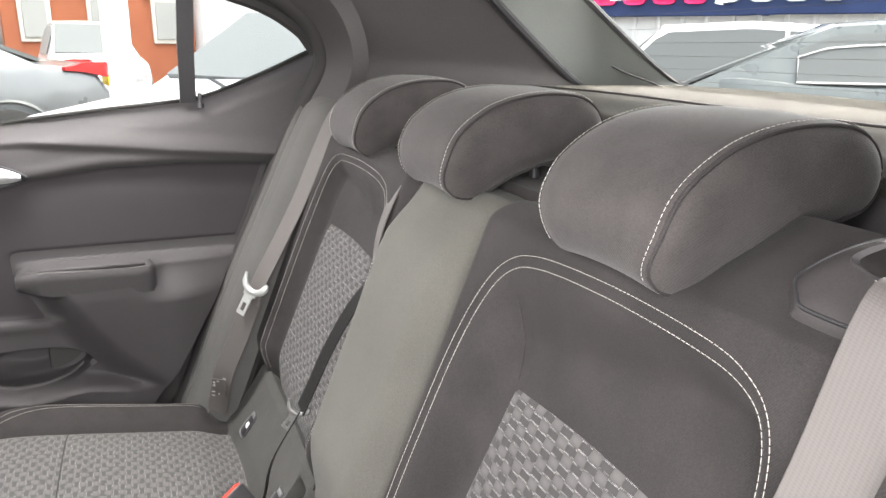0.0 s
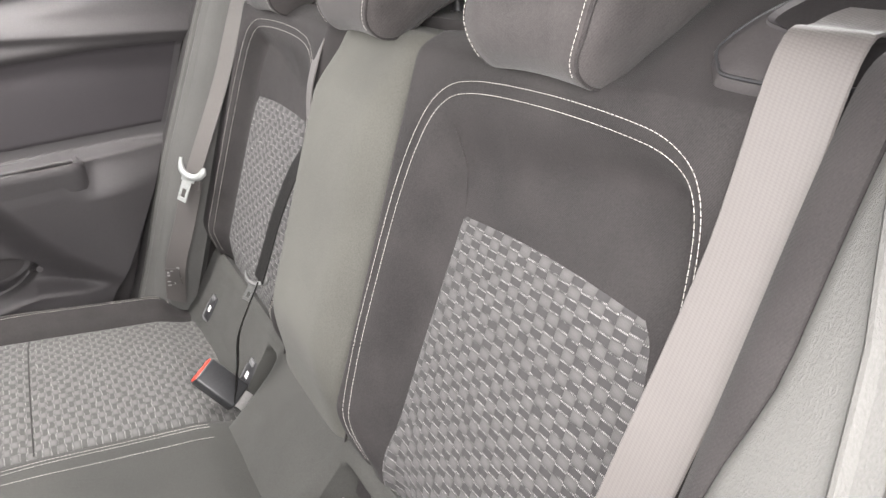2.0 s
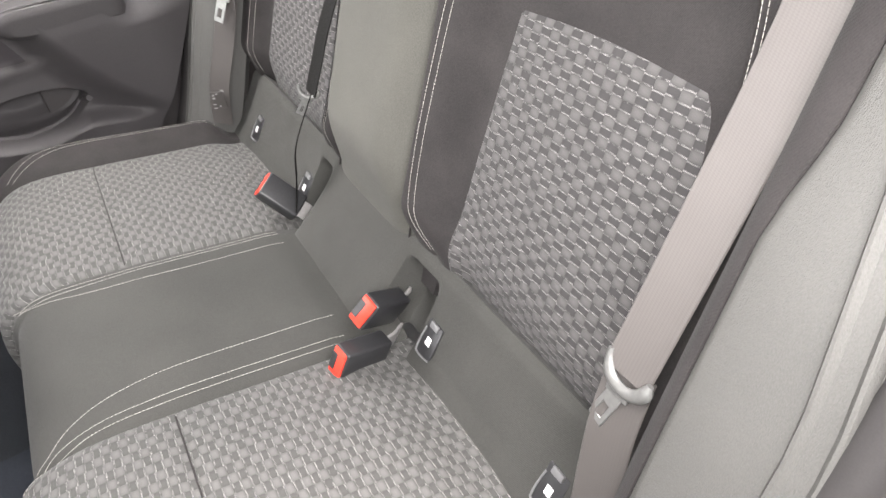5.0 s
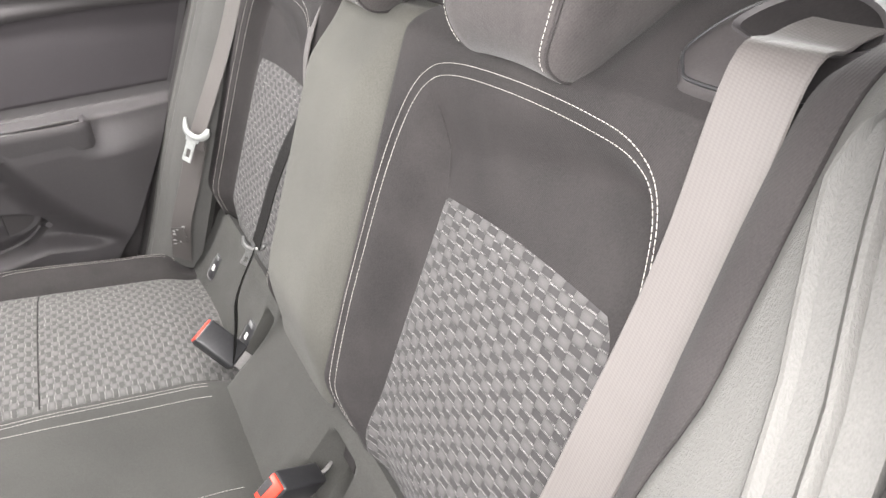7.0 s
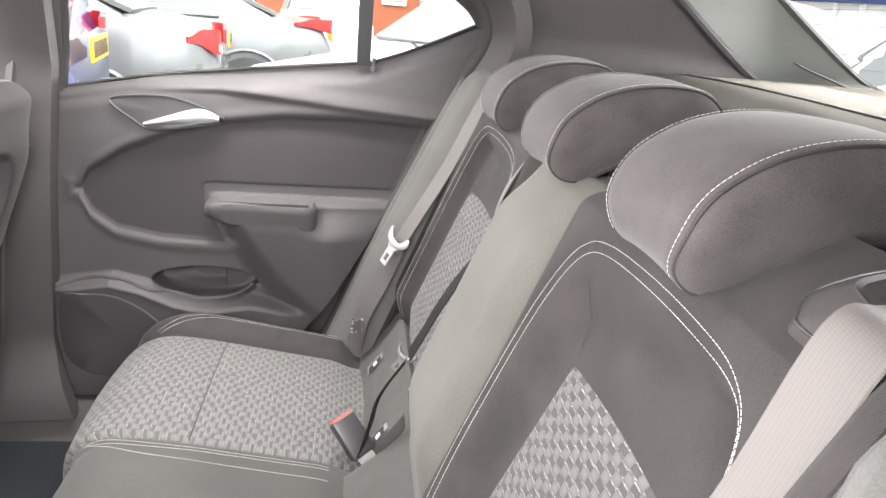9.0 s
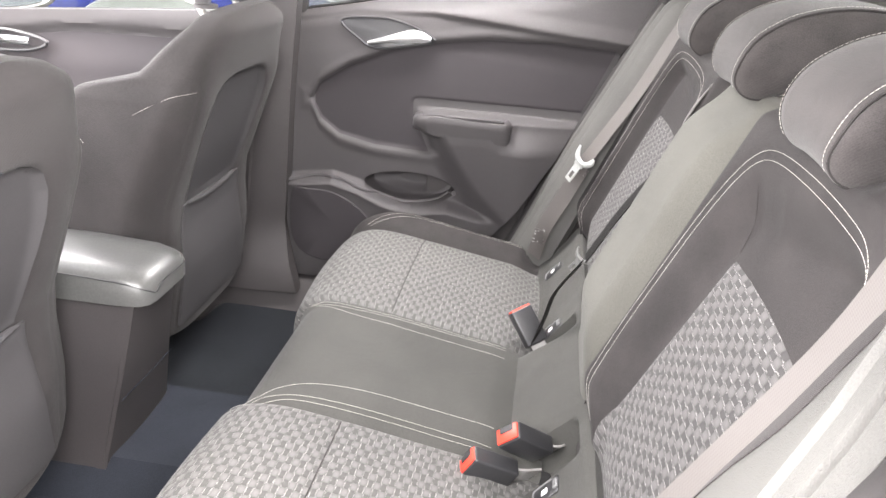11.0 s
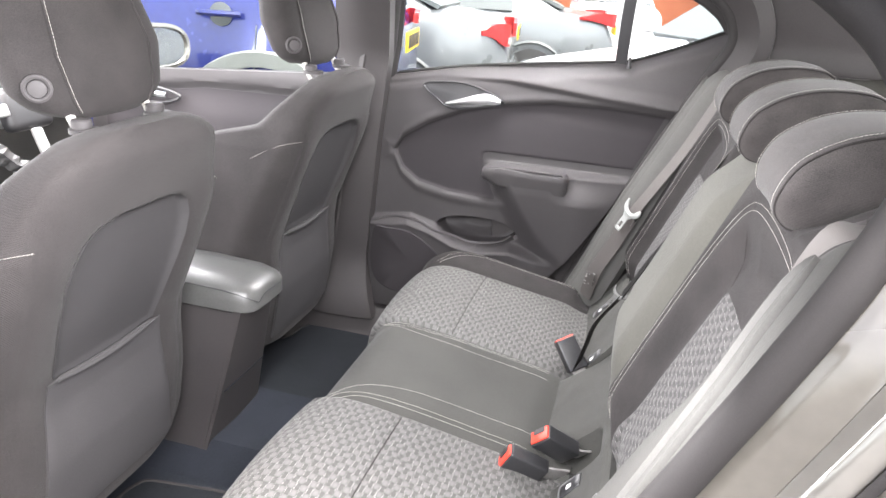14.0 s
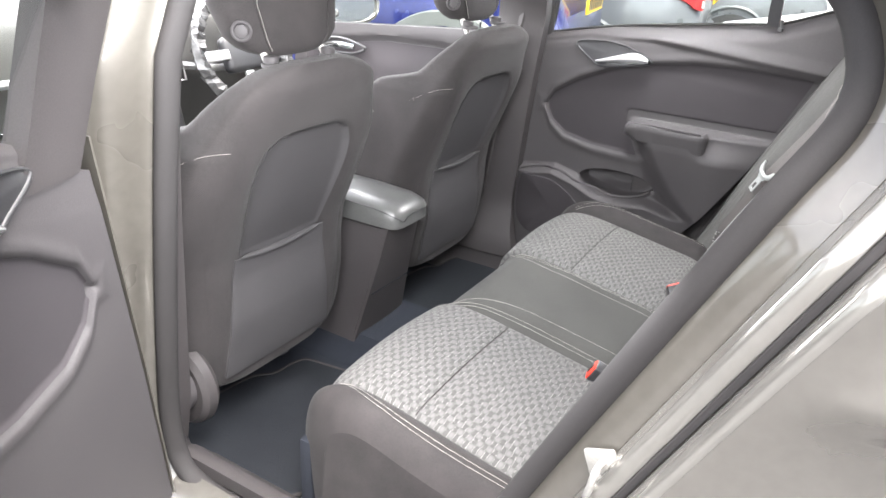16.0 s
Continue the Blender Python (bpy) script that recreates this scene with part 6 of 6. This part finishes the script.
def parked_car(place, turn, paint, length, height, label, shape="saloon", plate=True, bright_trim=False, plate_z=0.62, lamp_z=0.82, lamp_h=0.17, lamp_run=0.42, lift=0.0, overhang=0.85, cladding=False):
    """A car whose nose points along its own +y, its middle at the origin."""
    car = thing("parked_car", label, "car", "parked cars")
    car.matrix_world = Matrix.Translation(place) @ pose(0, 0, 0, 0, 0, turn)
    L, W, H = length / 2, 0.90, height
    hood, tail = (0.98, 1.02)
    sides = {"saloon": [(-L, 0.78), (-L + 0.05, 0.98), (-L + 0.55, 1.04), (-L + 1.0, 1.0)], "hatch": [(-L, 0.75), (-L + 0.05, 1.0), (-L + 0.4, 1.02), (-L + 1.0, 1.0)], "fastback": [(-L, 0.80), (-L + 0.03, 1.04), (-L + 0.3, 1.06), (-L + 1.0, 1.0)]}[shape]
    deck = sides + [(0.2, 0.96), (L - 1.15, 0.98), (L - 0.5, 0.88), (L - 0.1, 0.72), (L, 0.60)]
    deck = [(y, z + lift) for y, z in deck]
    ys = spread(-L, L, 40)
    rings = []
    for y in ys:
        zt = interp(y, deck)
        f = max(0.0, 1 - max(0, abs(y) - (L - 0.45)) / 0.45 * 0.22)
        w = W * f
        rings.append([(w * 0.90, y, 0.22), (w * 0.98, y, 0.38), (w, y, 0.60), (w * 0.985, y, zt - 0.10), (w * 0.94, y, zt - 0.02), (w * 0.80, y, zt), (0, y, zt + 0.025), (-w * 0.80, y, zt), (-w * 0.94, y, zt - 0.02), (-w * 0.985, y, zt - 0.10), (-w, y, 0.60), (-w * 0.98, y, 0.38), (-w * 0.90, y, 0.22)])
    part("body", loft(rings), paint, car)
    back0 = {"saloon": -L + 0.55, "hatch": -L + 0.10, "fastback": -L + 0.06}[shape]
    back1 = {"saloon": -L + 1.35, "hatch": -L + 0.60, "fastback": -L + 1.15}[shape]
    front1, front0 = 0.35, L - 1.15
    cab = []
    for y in [back0] + spread(back1, front1, 10) + [front1 + (front0 - front1) * 0.5, front0]:
        zt = interp(y, [(back0, 1.0 + lift), (back1, H - 0.05), ((back1 + front1) / 2, H), (front1, H - 0.06), (front0, 0.98 + lift)])
        zb = 0.94 + lift
        w0, w1 = W * 0.93, interp(zt, [(0.98 + lift, W * 0.86), (H, W * 0.66)])
        cab.append([(w0, y, zb), (w1 + 0.02, y, zt - 0.05 * (zt - zb)), (w1 - 0.06, y, zt), (0, y, zt + 0.02), (-w1 + 0.06, y, zt), (-w1 - 0.02, y, zt - 0.05 * (zt - zb)), (-w0, y, zb)])
    cabin = part("cabin", loft(cab), paint, car)

    def side_glass(sx, y0, y1):
        def f(a, v):
            y = y0 + (y1 - y0) * a
            zt = interp(y, [(back0, 1.0 + lift), (back1, H - 0.05), ((back1 + front1) / 2, H), (front1, H - 0.06), (front0, 0.98 + lift)]) - 0.09
            z = 1.0 + lift + (max(zt, 1.01 + lift) - 1.0 - lift) * v
            w = interp((z - 0.94 - lift) / (H - 0.94 - lift), [(0, W * 0.93), (1, W * 0.66)])
            return (sx * (w + 0.022), y, z)
        return slab(f, spread(0, 1, 10), spread(0, 1, 4), (-sx * 0.03, 0, 0))
    for sx in (-1, 1):
        for y0, y1 in ((back1 - 0.25, -0.30), (-0.25, front1 + 0.35)):
            part("side_window", side_glass(sx, y0, y1), TINTED, cabin)
        for y0, y1 in (((back1 - 0.25, front1 + 0.35),) if bright_trim else ()):
            top = [Vector(side_glass(sx, y0, y1)[0][i]) for i in range(33, 44)]
            part("window_trim", tube([p + Vector((sx * 0.004, 0, 0)) for p in [Vector(side_glass(sx, y0, y1)[0][0])] + top + [Vector(side_glass(sx, y0, y1)[0][10])]], 0.010, 6, closed=True), SATIN, cabin, "bright window surround")
        for y in (-L + overhang, L - 0.85):
            r = 0.36 if cladding else 0.32
            wheel = part("wheel", moved(disc(r, 0.22, 28, 0.12), pose(sx * 0.70, y, r, 0, sx * 90)), TYRE, car)
            part("rim", moved(disc(r - 0.11, 0.02, 24, 0.3), pose(sx * 0.915, y, r, 0, sx * 90)), SILVER, wheel)
            if cladding:
                part("arch", loft([[(sx * (0.86 + dx), y + q * math.cos(w), r + q * 1.06 * math.sin(w)) for q, dx in ((0.42, 0.02), (0.425, 0.062), (0.49, 0.066), (0.50, 0.02))] for w in spread(-0.35, math.pi + 0.35, 28)]), CLADDING, car, "grey wheel arch cladding")
                part("arch_well", moved(disc(0.42, 0.03, 28, 0.1), pose(sx * 0.872, y, r, 0, sx * 90)), TYRE, car)
            else:
                part("arch", tube([(sx * 0.895, y + 0.38 * math.cos(q), r + 0.38 * math.sin(q)) for q in spread(-0.2, math.pi + 0.2, 20)], 0.022, 6), TINTED, car)
        wf = lambda y: W * (1 - max(0, abs(y) - (L - 0.45)) / 0.45 * 0.22)
        way = smooth_path([(sx * 0.58, -L - 0.012, 0), (sx * 0.64, -L - 0.013, 0), (sx * (wf(-L) - 0.02), -L - 0.008, 0), (sx * (wf(-L + 0.06) + 0.006), -L + 0.04, 0), (sx * (wf(-L + lamp_run * 0.5) + 0.006), -L + lamp_run * 0.5, 0), (sx * (wf(-L + lamp_run) + 0.003), -L + lamp_run, 0)], 4)
        nw = len(way) - 1

        def lens_at(k, v, grow=0.0):
            q = k / nw
            lo = lamp_z + lamp_h * 0.45 * step(0.45, 1.0, q)
            hi = lamp_z + lamp_h * (1.0 - 0.30 * step(0.5, 0.0, q) - 0.34 * step(0.7, 1.0, q) ** 2)
            return way[k] + Vector((sx * grow, -grow, lo + (hi - lo) * v))
        lamp = part("tail_lamp", slab(lens_at, range(nw + 1), spread(0, 1, 5), (-sx * 0.03, 0.03, 0)), LAMP_RED, car, "red tail lamp")
        part("lens", slab(lambda k, v: lens_at(k, 0.12 + 0.30 * v, 0.005), range(2, 10), spread(0, 1, 3), (-sx * 0.006, 0.006, 0)), LAMP_CLEAR, lamp, "clear reversing lens")
        part("head_lamp", rbox(0.28, 0.22, 0.13, 0.05, 3, pose(sx * 0.62, L - 0.16, 0.66)), LAMP_CLEAR, car)
        hy, hz = (-L + 0.74, 0.90 + lift) if cladding else (-0.55, 0.86)
        cup = part("handle_cup", moved(disc(0.055, 0.008, 24, 0.4), pose(sx * 0.893, hy + 0.01, hz, 0, sx * 90)), TINTED, car)
        part("door_handle", tube(smooth_path([(sx * 0.905, hy + 0.12, hz + 0.004), (sx * 0.925, hy + 0.08, hz + 0.004), (sx * 0.928, hy, hz + 0.004), (sx * 0.905, hy - 0.09, hz + 0.004)], 5), 0.015, 8), paint, cup)
        for sy in ((-L + 0.60, -0.28) if cladding else (-0.28, 0.72)):
            part("shut_line", tube([(sx * (W + 0.001), sy, 0.45), (sx * (W + 0.002), sy + 0.01, 0.62), (sx * (W * 0.99), sy - 0.02, 0.86 + lift)], 0.004, 6), TINTED, car)
    part("bumper", rbox(1.66, 0.22, 0.26, 0.08, 3, pose(0, -L + 0.06, 0.50)), paint, car)
    part("windscreen", slab(lambda x, v: (x * (0.72 - 0.1 * v), front0 - 0.08 - (front0 - front1 - 0.16) * v, 1.02 + (H - 1.13) * v), spread(-1, 1, 8), spread(0, 1, 5), (0, 0.02, 0.03)), TINTED, cabin)
    part("rear_window", slab(lambda x, v: (x * (0.70 - 0.1 * v), back0 + 0.02 + (back1 - back0) * v, 1.04 + (H - 1.14) * v), spread(-1, 1, 8), spread(0, 1, 5), (0, -0.02, 0.03)), TINTED, cabin)
    for sx in (-1, 1):
        part("wiper", tube([(sx * 0.15, front0 + 0.01, 1.0), (sx * 0.55, front0 - 0.14, 1.055)], 0.010, 6), BLACK, car)
    if plate:
        p = part("number_plate", rbox(0.52, 0.012, 0.112, 0.004, 2, pose(0, -L - 0.055, plate_z)), PLATE, car, "yellow number plate")
        for k in range(7):
            part("plate_bar", rbox(0.04, 0.004, 0.075, 0.001, 1, pose(-0.195 + 0.065 * k, -L - 0.062, plate_z)), BLACK, p)
    return car


parked_car((2.51, 3.51, 0), 10.5, BLUE, 4.3, 1.62, "blue hatchback with grey wheel arch cladding parked in the next bay", "hatch", plate_z=0.92, lamp_z=0.98, lamp_h=0.09, lamp_run=0.08, lift=0.14, overhang=0.56, cladding=True)
parked_car((4.87, 3.44, 0), 8, SILVER, 4.6, 1.45, "silver saloon with red tail lamps parked in the row", plate_z=0.88, lamp_z=0.80, lamp_h=0.17, lamp_run=0.20)
parked_car((7.26, 2.85, 0), 8, SILVER, 4.8, 1.46, "light grey saloon with wide red tail lamps", plate_z=0.85, lamp_z=0.90, lamp_h=0.14, lamp_run=0.36)
parked_car((3.30, -1.19, 0), 33, WHITECAR, 4.3, 1.46, "white car parked alongside with its bonnet close", "hatch", plate=False)
parked_car((6.07, -7.7, 0), 138, WHITECAR, 4.6, 1.58, "white estate parked behind", "hatch")
parked_car((3.26, -6.42, 0), 138, GREYCAR, 4.6, 1.49, "slate grey fastback with bright window surrounds", "fastback", bright_trim=True, lamp_z=0.83, lamp_h=0.14, lamp_run=0.50)

parked_car((17.0, 1.0, 0), 98, WHITECAR, 5.4, 1.7, "white estate parked before the brick house", "hatch", plate=False)

house = thing("brick_house", "orange brick terraced house with pale stone windows", "house")
part("wall", rbox(9.0, 5.0, 7.0, 0.02, 1, pose(27.0, 1.4, 3.5, 0, 0, 8)), BRICK, house)
part("roof", loft([[(27 + x, 1.4 + y, z) for x, y in ((-4.8, -2.9), (4.8, -2.9), (4.8, 2.9), (-4.8, 2.9))] for z in (7.0, 7.2)] + [[(27 + x, 1.4 + y, 9.0) for x, y in ((-4.2, -0.2), (4.2, -0.2), (4.2, 0.2), (-4.2, 0.2))]]), ROOF, house)
hm = pose(27.0, 1.4, 0, 0, 0, 8)
for k, y in enumerate((-1.7, 0.0, 1.7)):
    for z in (1.9, 4.8):
        w = part("window", rbox(0.10, 0.80, 1.3, 0.02, 1, hm @ pose(-4.5, y, z)), STONE, house)
        part("pane", rbox(0.04, 0.58, 1.05, 0.01, 1, hm @ pose(-4.57, y, z)), PALE_PANE, w)
        part("arch", tube([hm @ Vector((-4.55, y + 0.50 * math.cos(q), z + 0.62 + 0.22 * math.sin(q))) for q in spread(0, math.pi, 10)], 0.07, 6), STONE, w)
part("string_course", rbox(0.12, 5.0, 0.22, 0.02, 1, hm @ pose(-4.5, 0, 3.4)), STONE, house)

shed = thing("showroom_hall", "white ribbed showroom hall with a navy sign board", "building")
part("wall", rbox(36.0, 0.4, 5.0, 0.02, 1, pose(9.5, -12.6, 2.5, 0, 0, 38)), RENDERED, shed)
sm = pose(9.5, -12.6, 0, 0, 0, 38)
for k in range(71):
    part("rib", rbox(0.09, 0.10, 4.9, 0.02, 1, sm @ pose(-17.5 + 0.5 * k, 0.24, 2.5)), RENDERED, shed)
board = part("sign_board", rbox(17.0, 0.10, 1.5, 0.02, 1, sm @ pose(-0.5, 0.42, 2.68)), SIGN_BLUE, shed)
for k in range(9):
    part("sign_shape", rbox(0.48, 0.05, 0.72, 0.12, 2, sm @ pose(5.2 - 0.62 * k, 0.50, 2.52)), SIGN_PINK if k < 5 else RENDERED, board)
for x, y in ((9.6, 0.30), (15.5, -1.6)):
    post = thing("white_post", "white painted steel post standing in the yard", "post", "white posts")
    part("shaft", rbox(0.34, 0.34, 5.0, 0.03, 2, pose(x, y, 2.5)), RENDERED, post)
    part("base_plate", rbox(0.55, 0.55, 0.05, 0.01, 1, pose(x, y, 0.025)), SATIN, post)
